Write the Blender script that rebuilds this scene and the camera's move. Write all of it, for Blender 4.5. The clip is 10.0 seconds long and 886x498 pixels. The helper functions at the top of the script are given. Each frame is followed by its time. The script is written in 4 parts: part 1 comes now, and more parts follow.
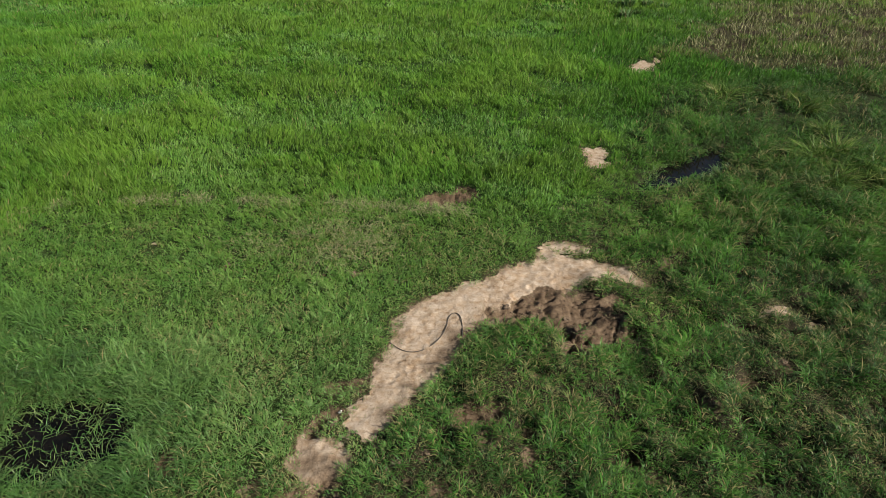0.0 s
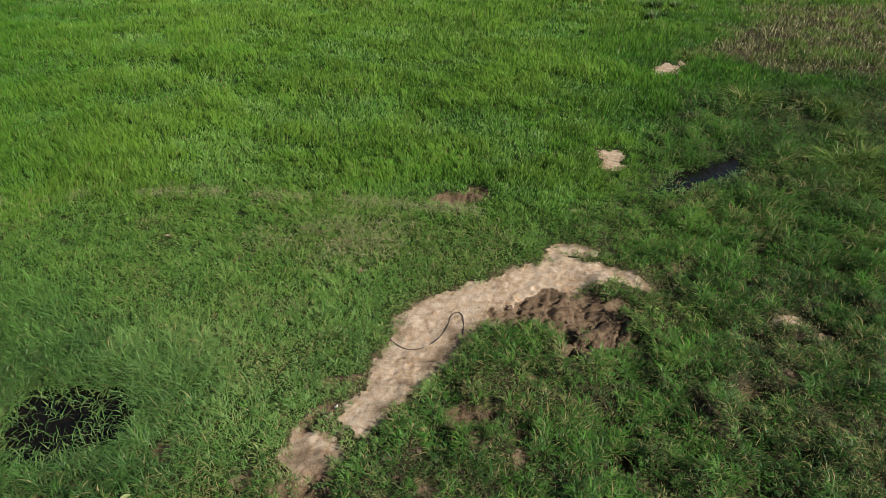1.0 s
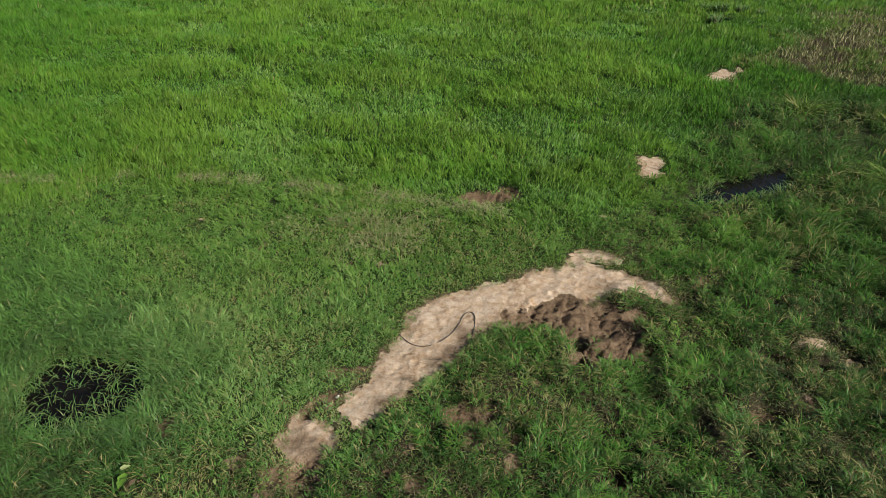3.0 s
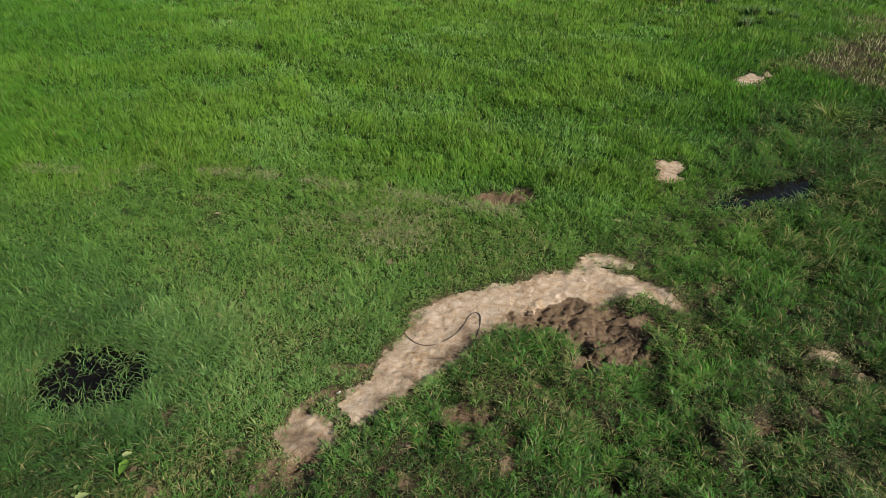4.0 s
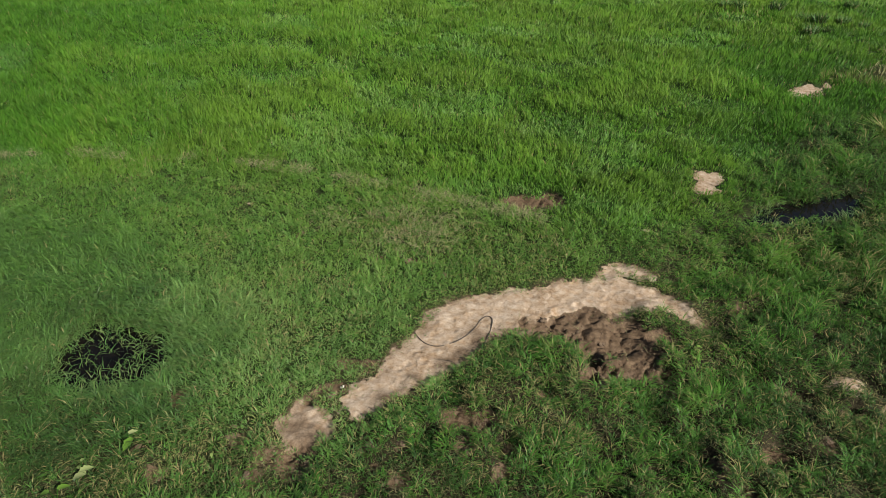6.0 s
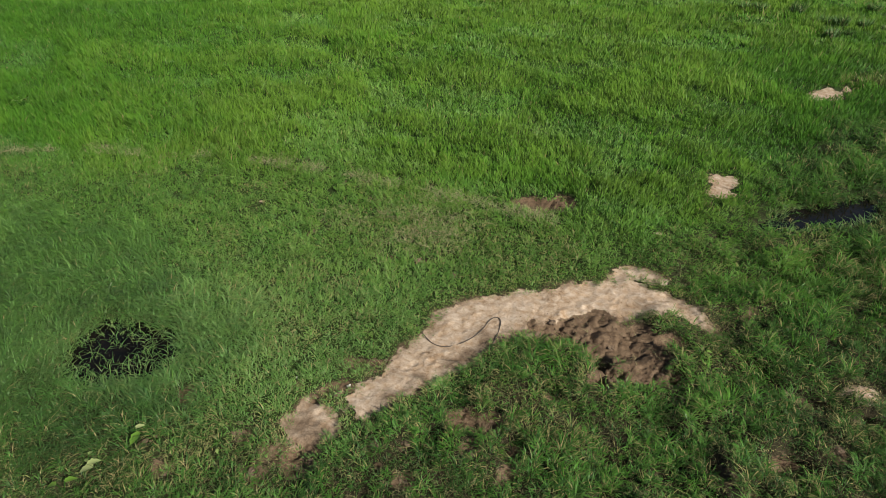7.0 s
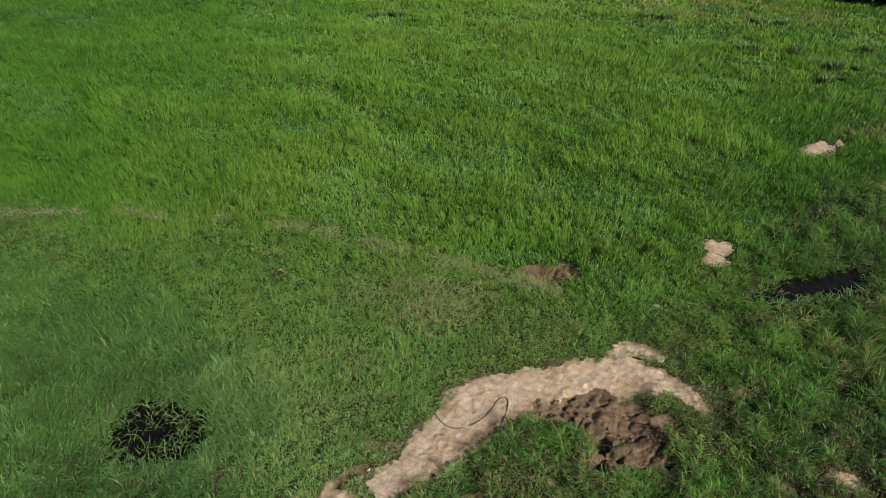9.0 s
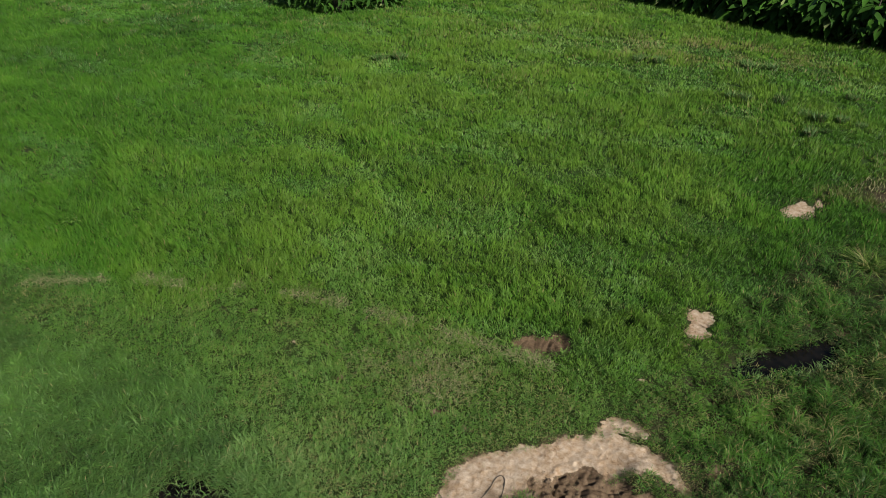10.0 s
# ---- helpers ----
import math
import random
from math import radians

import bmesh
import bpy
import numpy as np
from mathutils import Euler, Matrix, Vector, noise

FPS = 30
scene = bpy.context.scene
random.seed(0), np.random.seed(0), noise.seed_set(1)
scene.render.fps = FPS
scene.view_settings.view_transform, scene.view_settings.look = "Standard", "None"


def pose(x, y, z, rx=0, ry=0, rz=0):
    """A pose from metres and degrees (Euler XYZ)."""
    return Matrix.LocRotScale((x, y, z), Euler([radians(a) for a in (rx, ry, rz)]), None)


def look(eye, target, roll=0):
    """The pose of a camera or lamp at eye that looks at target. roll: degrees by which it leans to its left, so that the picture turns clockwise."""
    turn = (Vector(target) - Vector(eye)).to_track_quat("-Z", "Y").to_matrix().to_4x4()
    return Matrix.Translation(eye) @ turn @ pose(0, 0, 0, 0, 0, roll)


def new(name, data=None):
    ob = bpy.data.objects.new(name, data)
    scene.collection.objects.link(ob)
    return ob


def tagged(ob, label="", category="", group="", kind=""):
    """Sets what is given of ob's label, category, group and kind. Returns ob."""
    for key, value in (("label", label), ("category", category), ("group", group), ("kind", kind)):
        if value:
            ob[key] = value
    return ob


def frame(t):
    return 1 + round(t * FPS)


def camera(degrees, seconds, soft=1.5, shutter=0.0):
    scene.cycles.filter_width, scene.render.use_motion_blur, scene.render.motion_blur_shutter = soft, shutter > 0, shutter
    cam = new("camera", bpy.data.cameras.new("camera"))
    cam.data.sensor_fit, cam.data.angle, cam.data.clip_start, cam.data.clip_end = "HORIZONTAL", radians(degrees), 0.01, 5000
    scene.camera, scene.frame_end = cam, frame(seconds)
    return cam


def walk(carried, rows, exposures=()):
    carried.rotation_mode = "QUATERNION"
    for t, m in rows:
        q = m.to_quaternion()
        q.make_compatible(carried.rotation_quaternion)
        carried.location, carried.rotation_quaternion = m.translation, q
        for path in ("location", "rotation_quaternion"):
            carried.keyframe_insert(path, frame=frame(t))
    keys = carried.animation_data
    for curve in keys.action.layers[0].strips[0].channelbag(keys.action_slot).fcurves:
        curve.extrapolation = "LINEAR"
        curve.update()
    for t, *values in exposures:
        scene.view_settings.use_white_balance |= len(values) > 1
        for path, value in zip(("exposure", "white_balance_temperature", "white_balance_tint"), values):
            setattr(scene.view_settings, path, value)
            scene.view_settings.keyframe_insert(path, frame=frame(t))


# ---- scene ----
cam = camera(66.96, 10.0, soft=0.78)
# seconds, eye (m), heading, tilt and lean (degrees)
PATH = [
    (0.0, 0.000, 0.000, 6.156, 0.00, -32.15, -0.26),
    (0.5, 0.177, -0.007, 6.148, 1.36, -32.15, -0.22),
    (1.0, 0.360, -0.004, 6.158, 2.86, -32.21, -0.20),
    (1.5, 0.530, 0.013, 6.158, 4.39, -32.25, -0.16),
    (2.0, 0.687, 0.034, 6.157, 5.90, -32.31, -0.10),
    (2.5, 0.836, 0.053, 6.162, 7.34, -32.38, -0.06),
    (4.0, 1.292, 0.116, 6.187, 11.66, -32.50, -0.03),
    (4.5, 1.443, 0.158, 6.199, 13.09, -32.56, -0.01),
    (5.0, 1.598, 0.208, 6.214, 14.54, -32.61, 0.00),
    (5.5, 1.746, 0.258, 6.222, 15.98, -32.63, 0.00),
    (7.0, 1.938, 0.330, 6.203, 18.83, -32.58, -0.02),
    (7.5, 1.887, 0.391, 6.212, 19.00, -32.60, -0.05),
    (8.0, 1.827, 0.448, 6.325, 19.03, -32.62, -0.06),
    (8.5, 1.791, 0.420, 6.915, 19.05, -32.61, -0.07),
    (9.0, 1.760, 0.384, 7.725, 19.03, -32.57, -0.06),
    (9.5, 1.731, 0.346, 8.600, 18.97, -32.50, 0.00),
    (10.0, 1.709, 0.304, 9.629, 18.87, -32.39, 0.09),
]
walk(cam, [(t, pose(x, y, z, 90 + tilt, 0, head) @ pose(0, 0, 0, 0, 0, lean)) for t, x, y, z, head, tilt, lean in PATH],
     exposures=[(0.0, 1.26), (4.5, 1.23), (7.5, 1.19), (9.0, 1.12), (10.0, 1.06)])

# ---------------------------------------------------------------- light
SUN_AZ, SUN_EL = radians(116.0), radians(35.0)   # clockwise from +y; height over the horizon
TO_SUN = Vector((math.sin(SUN_AZ) * math.cos(SUN_EL), math.cos(SUN_AZ) * math.cos(SUN_EL), math.sin(SUN_EL)))
world = bpy.data.worlds.new("world")
scene.world = world
world.use_nodes = True
wn, wl = world.node_tree.nodes, world.node_tree.links
sky = wn.new("ShaderNodeTexSky")
sky.sky_type, sky.sun_disc = "NISHITA", False
sky.sun_elevation, sky.sun_rotation = SUN_EL, SUN_AZ
wl.new(sky.outputs["Color"], wn["Background"].inputs["Color"])
wn["Background"].inputs["Strength"].default_value = 0.04
sun_data = bpy.data.lights.new("sun", "SUN")
sun_data.energy, sun_data.angle, sun_data.color = 5.0, radians(0.55), (1.0, 0.96, 0.90)
sun_lamp = new("sun", sun_data)
sun_lamp.matrix_world = look(Vector((1, 8, 0)) + TO_SUN * 60, (1, 8, 0))


# ---------------------------------------------------------------- small tools
def lattice(ix, iy, seed):
    h = (ix.astype(np.int64) * 374761393 + iy.astype(np.int64) * 668265263 + seed * 974634777) & 0x7FFFFFFF
    h = ((h ^ (h >> 13)) * 1274126177) & 0x7FFFFFFF
    return ((h ^ (h >> 16)) & 0xFFFF) / 65535.0


def patchy(x, y, size, seed=0):
    """Smooth value noise, 0 to 1, with lumps about size metres wide."""
    x, y = np.asarray(x, float) / size + 100.0, np.asarray(y, float) / size + 100.0
    ix, iy = np.floor(x), np.floor(y)
    fx, fy = x - ix, y - iy
    fx, fy = fx * fx * (3 - 2 * fx), fy * fy * (3 - 2 * fy)
    a, b = lattice(ix, iy, seed), lattice(ix + 1, iy, seed)
    c, d = lattice(ix, iy + 1, seed), lattice(ix + 1, iy + 1, seed)
    return (a * (1 - fx) + b * fx) * (1 - fy) + (c * (1 - fx) + d * fx) * fy


def rough(x, y, size, seed=0):
    return 0.55 * patchy(x, y, size, seed) + 0.3 * patchy(x, y, size * 0.47, seed + 7) + 0.15 * patchy(x, y, size * 0.21, seed + 13)


def tussock(x, y, size, seed=0):
    """How near each place is to the heart of its own tussock (1 heart, 0 gap), and a random number for that tussock."""
    gx, gy = np.floor(x / size), np.floor(y / size)
    first, second, own = np.full(np.shape(x), 9.0), np.full(np.shape(x), 9.0), np.zeros(np.shape(x))
    for i in (-1, 0, 1):
        for j in (-1, 0, 1):
            cx, cy = gx + i, gy + j
            d = np.hypot(x / size - cx - lattice(cx + 900, cy + 900, seed), y / size - cy - lattice(cx + 900, cy + 900, seed + 1))
            closer = d < first
            second = np.where(closer, first, np.minimum(second, d))
            own = np.where(closer, lattice(cx + 900, cy + 900, seed + 2), own)
            first = np.where(closer, d, first)
    return np.clip((second - first) * 1.6, 0, 1), own


def ease(a, b, v):
    t = np.clip((np.asarray(v, float) - a) / (b - a), 0, 1)
    return t * t * (3 - 2 * t)


def mesh_from(name, co, loops, starts, mats, attrs=(), smooth=False):
    me = bpy.data.meshes.new(name)
    me.vertices.add(len(co))
    me.vertices.foreach_set("co", np.ascontiguousarray(co, dtype=np.float32).ravel())
    me.loops.add(len(loops))
    me.loops.foreach_set("vertex_index", np.ascontiguousarray(loops, dtype=np.int32))
    me.polygons.add(len(starts))
    me.polygons.foreach_set("loop_start", np.ascontiguousarray(starts, dtype=np.int32))
    me.update(calc_edges=True)
    me.polygons.foreach_set("use_smooth", np.full(len(starts), smooth))
    for key, values in attrs:
        me.attributes.new(key, "FLOAT", "POINT").data.foreach_set("value", np.ascontiguousarray(values, dtype=np.float32))
    for m in mats:
        me.materials.append(m)
    return me


def from_bm(name, bm, mat, smooth=False):
    me = bpy.data.meshes.new(name)
    for f in bm.faces:
        f.smooth = smooth
    bm.to_mesh(me)
    bm.free()
    me.materials.append(mat)
    return me


def part(name, bm, mat, parent, label="", smooth=False):
    ob = new(name, from_bm(name, bm, mat, smooth))
    ob.parent = parent
    if label:
        tagged(ob, label)
    return ob


# ---------------------------------------------------------------- the plan of the ground
# round spots (x, y, radius) that together make up each bare place
TRACK = [(-1.03, 5.72, 0.26), (-0.88, 5.9, 0.29), (-0.72, 6.2, 0.27), (-0.56, 6.6, 0.40), (-0.42, 6.95, 0.45), (-0.28, 7.3, 0.52), (-0.2, 7.7, 0.56),
         (0.2, 8.05, 0.5), (0.8, 8.35, 0.5), (1.35, 8.85, 0.5), (1.9, 9.1, 0.52), (2.42, 9.16, 0.40), (2.82, 9.05, 0.2), (3.25, 8.72, 0.08)]
TRACK_END = [(-1.42, 4.98, 0.2), (-1.45, 5.25, 0.33), (-1.6, 5.52, 0.17)]
TRACK_TOP = [(1.75, 9.65, 0.14), (1.95, 9.85, 0.16), (2.3, 9.85, 0.14)]
WALLOW = [(1.2, 8.05, 0.36), (1.65, 8.15, 0.5), (2.1, 8.0, 0.56), (2.38, 7.7, 0.4), (1.9, 7.2, 0.3), (2.6, 8.25, 0.26), (0.98, 7.92, 0.26)]
PALE_SPOTS = [(5.9, 19.8, 0.38), (6.3, 20.25, 0.37), (6.65, 20.75, 0.22), (3.46, 13.72, 0.29), (3.36, 13.22, 0.28), (3.1, 12.65, 0.1), (4.85, 7.95, 0.11),
              (5.1, 7.97, 0.13), (5.5, 7.72, 0.15), (-5.1, 11.6, 0.07), (-4.87, 9.85, 0.06), (-18.7, 15.9, 0.3),
              (2.35, 11.3, 0.05), (-2.7, 4.15, 0.05)]
MUD_SPOTS = [(-0.02, 11.58, 0.36), (0.42, 11.72, 0.32), (-3.1, 4.33, 0.07), (0.26, 5.95, 0.19), (0.62, 5.92, 0.17), (-2.15, 4.85, 0.1), (-3.12, 5.2, 0.07),
             (-1.7, 4.3, 0.14), (-1.17, 4.66, 0.07), (0.55, 5.5, 0.06), (3.3, 6.0, 0.06), (5.9, 6.9, 0.12), (3.75, 9.3, 0.08),
             (-1.42, 9.04, 0.07), (-0.75, 8.85, 0.05), (2.45, 5.0, 0.06), (-3.6, 9.3, 0.03), (-7.2, 10.5, 0.08), (-6.5, 10.6, 0.06), (2.9, 7.15, 0.08), (4.9, 5.9, 0.07),
             (-1.3, 5.84, 0.12), (-1.52, 5.74, 0.13), (-1.35, 6.42, 0.11), (-1.12, 6.5, 0.11), (-1.25, 4.78, 0.15), (-1.62, 4.75, 0.13), (-0.7, 5.4, 0.08),
             (-0.18, 5.29, 0.02), (-0.34, 4.93, 0.03), (-0.08, 4.81, 0.04), (0.56, 5.43, 0.03), (0.99, 5.25, 0.02), (1.3, 6.63, 0.05), (-1.92, 5.85, 0.03), (-0.55, 5.15, 0.04),
             (4.55, 6.79, 0.08), (3.63, 7.08, 0.04), (4.11, 7.68, 0.03), (3.33, 7.33, 0.02), (-2.66, 4.11, 0.05), (-1.73, 4.27, 0.07), (-2.2, 4.88, 0.04), (-7.99, 10.25, 0.05),
             (-8.5, 9.46, 0.06), (-3.89, 11.19, 0.05), (-4.08, 10.07, 0.04), (-2.04, 8.97, 0.05), (-3.0, 9.23, 0.04)]
SHADE_PITS = [(8.32, 17.00, 0.24), (7.63, 13.39, 0.27), (9.76, 15.53, 0.24), (6.98, 10.85, 0.20), (4.7, 11.18, 0.15), (1.86, 12.96, 0.10), (4.77, 16.26, 0.12), (6.45, 14.2, 0.2),
           (7.6, 12.5, 0.2), (8.33, 11.94, 0.18), (9.25, 15.88, 0.15), (5.8, 14.4, 0.13), (4.45, 14.6, 0.12), (3.57, 14.7, 0.09), (5.07, 14.14, 0.1), (3.64, 11.1, 0.11),
           (5.66, 11.2, 0.09), (3.28, 11.52, 0.07), (3.07, 9.95, 0.08), (5.35, 9.89, 0.1), (3.9, 9.06, 0.12), (3.73, 8.07, 0.09), (4.33, 8.36, 0.09), (4.31, 7.62, 0.13),
           (4.68, 8.77, 0.1), (2.86, 7.59, 0.12), (4.1, 6.45, 0.16), (3.76, 5.85, 0.12), (4.56, 5.97, 0.1), (4.27, 5.4, 0.15), (3.66, 5.07, 0.15), (2.0, 5.34, 0.08),
           (2.25, 5.31, 0.09), (2.44, 5.61, 0.08), (5.05, 7.56, 0.13), (3.0, 6.64, 0.07), (3.19, 6.09, 0.08), (0.95, 5.62, 0.09), (1.75, 7.1, 0.12)]     # dark muddy pits, added where deep shade lies between the rank clumps
TRENCH = [(1.12, 8.02, 0.03), (1.34, 7.82, 0.05), (1.66, 7.57, 0.06), (2.04, 7.38, 0.05)]     # a deep rut along the wallow
DAMP = [(0.0, 7.1, 0.16), (0.24, 7.45, 0.2), (-0.2, 6.78, 0.12), (-0.48, 6.36, 0.08), (-0.74, 5.95, 0.08), (-1.62, 5.1, 0.16), (-1.5, 4.85, 0.16), (0.8, 7.95, 0.3), (-1.32, 4.95, 0.2), (-0.5, 6.05, 0.12), (-1.5, 6.35, 0.15), (0.55, 7.8, 0.15)]
TONGUE = [(-1.3, 5.6, 0.1), (-1.12, 5.42, 0.13), (-0.92, 5.3, 0.14)]     # grass that reaches into the track
WEST_POOL = (-4.52, 5.52, 0.90, 0.66, 0.0)      # x, y, half length, half width, turn
EAST_POOL = (5.30, 13.02, 1.12, 0.42, radians(40))


def spots(x, y, items, wobble, seed, size=0.35):
    """Distance to the nearest edge of the spots, below 0 inside, with an uneven rim."""
    wx = x + 0.34 * (rough(x, y, 0.6, seed + 101) - 0.5) + 0.16 * (patchy(x, y, 0.17, seed + 102) - 0.5)
    wy = y + 0.34 * (rough(x, y, 0.6, seed + 103) - 0.5) + 0.16 * (patchy(x, y, 0.17, seed + 104) - 0.5)
    d = np.full(np.shape(x), 1e3)
    for cx, cy, r in items:
        d = np.minimum(d, np.hypot(wx - cx, wy - cy) - r)
    return d + wobble * (rough(x, y, size, seed) - 0.5) * 2


def damp_m(x, y):
    return ease(0.16, -0.12, spots(x, y, DAMP, 0.14, 19))


def pool_d(x, y, pool):
    cx, cy, rx, ry, turn = pool
    c, s = math.cos(turn), math.sin(turn)
    return (np.hypot(((x - cx) * c + (y - cy) * s) / rx, ((y - cy) * c - (x - cx) * s) / ry) - 1) * min(rx, ry) + 0.46 * (rough(x, y, 0.5, 31) - 0.5) + 0.2 * (patchy(x, y, 0.13, 32) - 0.5)


def border_y(x):
    """The line north of which the grass is tall and lush."""
    return np.interp(x, [-40, -9, -7.5, -5, -2, 0, 2, 3.4, 4.6, 6, 8, 20], [8.5, 10.0, 10.8, 11.7, 11.9, 11.2, 10.7, 11.8, 14.6, 17.6, 18.2, 18.6])


def strip(x, y, items):
    """Distance to a strip whose half width changes from point to point, with a frayed rim."""
    wx = x + 0.20 * (rough(x, y, 0.5, 111) - 0.5) + 0.13 * (patchy(x, y, 0.12, 112) - 0.5)
    wy = y + 0.20 * (rough(x, y, 0.5, 113) - 0.5) + 0.13 * (patchy(x, y, 0.12, 114) - 0.5)
    d = np.full(np.shape(x), 1e3)
    for (ax, ay, ar), (bx, by, br) in zip(items, items[1:]):
        ux, uy = bx - ax, by - ay
        t = np.clip(((wx - ax) * ux + (wy - ay) * uy) / (ux * ux + uy * uy), 0, 1)
        d = np.minimum(d, np.hypot(wx - ax - t * ux, wy - ay - t * uy) - ar - t * (br - ar))
    return d + 0.10 * (rough(x, y, 0.22, 115) - 0.5) + 0.07 * (patchy(x, y, 0.06, 116) - 0.5)


def track_d(x, y):
    return np.minimum(np.minimum(strip(x, y, TRACK), strip(x, y, TRACK_END)), strip(x, y, TRACK_TOP))


def bare_d(x, y):
    d = np.maximum(track_d(x, y), -spots(x, y, TONGUE, 0.05, 5))
    return np.minimum(d, spots(x, y, PALE_SPOTS, 0.16, 9, 0.2))


def brown_d(x, y):
    """The larger muddy places and the added shade pits, where nothing grows."""
    return np.minimum(spots(x, y, WALLOW + MUD_SPOTS[:5], 0.16, 15), spots(x, y, SHADE_PITS, 0.12, 21))


# real mud, together with the pits that are coloured as mud for shade
def mud_shade_d(x, y):
    return np.minimum(np.minimum(spots(x, y, WALLOW, 0.16, 15), spots(x, y, MUD_SPOTS, 0.07, 17) - 0.04), spots(x, y, SHADE_PITS, 0.12, 21))


def stubble_m(x, y):
    edge = np.interp(y, [17, 19, 21, 26, 30], [11.5, 9.2, 8.0, 9.8, 12.0])
    w = 4.2 * (rough(x, y, 2.4, 41) - 0.5)
    full = ease(-0.8, 1.4, x - edge + w) * ease(18.0, 19.8, y + w) * ease(30, 27.5, y + w)
    return full * (0.5 + 0.5 * ease(0.34, 0.52, rough(x, y, 1.1, 43)))


def rough_m(x, y):
    """Where the ground is poached and the grass grows in uneven clumps."""
    west_edge = np.interp(y, [4.2, 7.4, 8.2, 9.5, 12.0], [-1.6, 0.30, 1.3, 1.9, 2.1])
    east = ease(-0.2, 0.8, x - west_edge) * ease(0.8, -1.0, y - border_y(x) - 0.2) * ease(16, 12, x) * ease(0, 3, y)
    south = 0.6 * ease(5.3, 4.5, y + 0.5 * (rough(x, y, 0.9, 45) - 0.5)) * ease(-5.8, -4.6, x)
    return np.maximum(east * (1 - 0.5 * ease(8.8, 10.5, y)), south * ease(0, 2, y))


steps = np.random.default_rng(23)
HOOVES = [(cx + steps.normal(0, r * 0.55), cy + steps.normal(0, r * 0.55), steps.uniform(0.045, 0.08), steps.uniform(0.15, 0.55))
          for cx, cy, r in TRACK[2:-1] + TRACK_END for _ in range(3)]
HOOVES += [(cx + steps.normal(0, r * 0.6), cy + steps.normal(0, r * 0.6), steps.uniform(0.05, 0.11), steps.uniform(0.3, 0.95)) for cx, cy, r in WALLOW for _ in range(9)]


def hoofprints(x, y):
    """Round dents with a pushed-up rim, on the track and in the wallow only."""
    z = np.zeros(np.shape(x))
    near = (x > -2.1) & (x < 3.5) & (y > 4.6) & (y < 10.2)
    nx_, ny_ = x[near], y[near]
    nx_, ny_ = nx_ + 0.09 * (rough(nx_, ny_, 0.13, 91) - 0.5), ny_ + 0.09 * (rough(nx_, ny_, 0.13, 92) - 0.5)
    dent = np.zeros(len(nx_))
    for hx, hy, r, deep in HOOVES:
        d = np.hypot(nx_ - hx, ny_ - hy) / r
        dent += deep * (-0.030 * ease(1.05, 0.3, d) + 0.012 * ease(1.6, 1.15, d) * ease(0.7, 1.05, d))
    z[near] = dent
    return z


def relief(x, y):
    """Broad swells under the lush grass and hummocks where cattle have poached the ground."""
    swell = 0.30 * (rough(x * 0.65 + 0.25 * y, y, 1.4, 66) - 0.5) * ease(0.0, 2.0, y - border_y(x)) * (0.3 + 0.7 * ease(4.5, 1.5, x)) * (0.3 + 0.7 * ease(32, 20, y)) * ease(-26, -14, x)
    return swell + (0.18 * (rough(x, y, 0.6, 55) - 0.5) + 0.16 * (patchy(x, y, 0.42, 56) - 0.5)) * (0.16 + 0.84 * rough_m(x, y))


def terrain(x, y):
    z = 0.09 * (rough(x, y, 3.1, 51) - 0.5) + 0.25 * (patchy(x, y, 11.0, 53) - 0.5) * ease(12, 25, y)
    z = z + relief(x, y)
    b = ease(0.03, -0.06, track_d(x, y))
    z = z + b * (-0.02 + 0.06 * (rough(x, y, 0.45, 57) - 0.5) + 0.045 * (rough(x, y, 0.17, 58) - 0.5))
    m = ease(0.06, -0.12, mud_shade_d(x, y))
    wx, wy = x + 0.15 * (rough(x, y, 0.25, 60) - 0.5), y + 0.15 * (rough(x, y, 0.25, 62) - 0.5)
    rift = ease(0.07, 0.0, np.abs(patchy(wx, wy, 0.34, 64) - 0.5)) + 0.7 * ease(0.08, 0.0, np.abs(patchy(wx, wy, 0.17, 67) - 0.5))
    z = z - m * (0.05 + 0.10 * (rough(x, y, 0.40, 59) - 0.5) + 0.08 * (rough(x, y, 0.11, 68) - 0.5) + 0.06 * rift)
    z = z - 0.26 * ease(0.1, -0.14, spots(x, y, SHADE_PITS, 0.12, 21)) - 0.14 * ease(0.05, -0.03, strip(x, y, TRENCH))
    z = z + hoofprints(x, y) * np.maximum(b, m)
    for pool in (WEST_POOL, EAST_POOL):
        z = z * ease(0.0, 0.5, pool_d(x, y, pool)) - 0.30 * ease(0.06, -0.08, pool_d(x, y, pool))
    return z * ease(500, 60, np.hypot(x, y))


# ---------------------------------------------------------------- materials
def material(name):
    m = bpy.data.materials.new(name)
    m.use_nodes = True
    return m, m.node_tree.nodes, m.node_tree.links, m.node_tree.nodes["Principled BSDF"]


def ramp(nodes, stops):
    r = nodes.new("ShaderNodeValToRGB")
    while len(r.color_ramp.elements) < len(stops):
        r.color_ramp.elements.new(0.5)
    for e, (at, c) in zip(r.color_ramp.elements, stops):
        e.position, e.color = at, (*c, 1)
    return r


def noise_node(nodes, links, scale, detail=4.0, rough_=0.55, coord=None):
    n = nodes.new("ShaderNodeTexNoise")
    n.inputs["Scale"].default_value, n.inputs["Detail"].default_value, n.inputs["Roughness"].default_value = scale, detail, rough_
    if coord is not None:
        links.new(coord, n.inputs["Vector"])
    return n


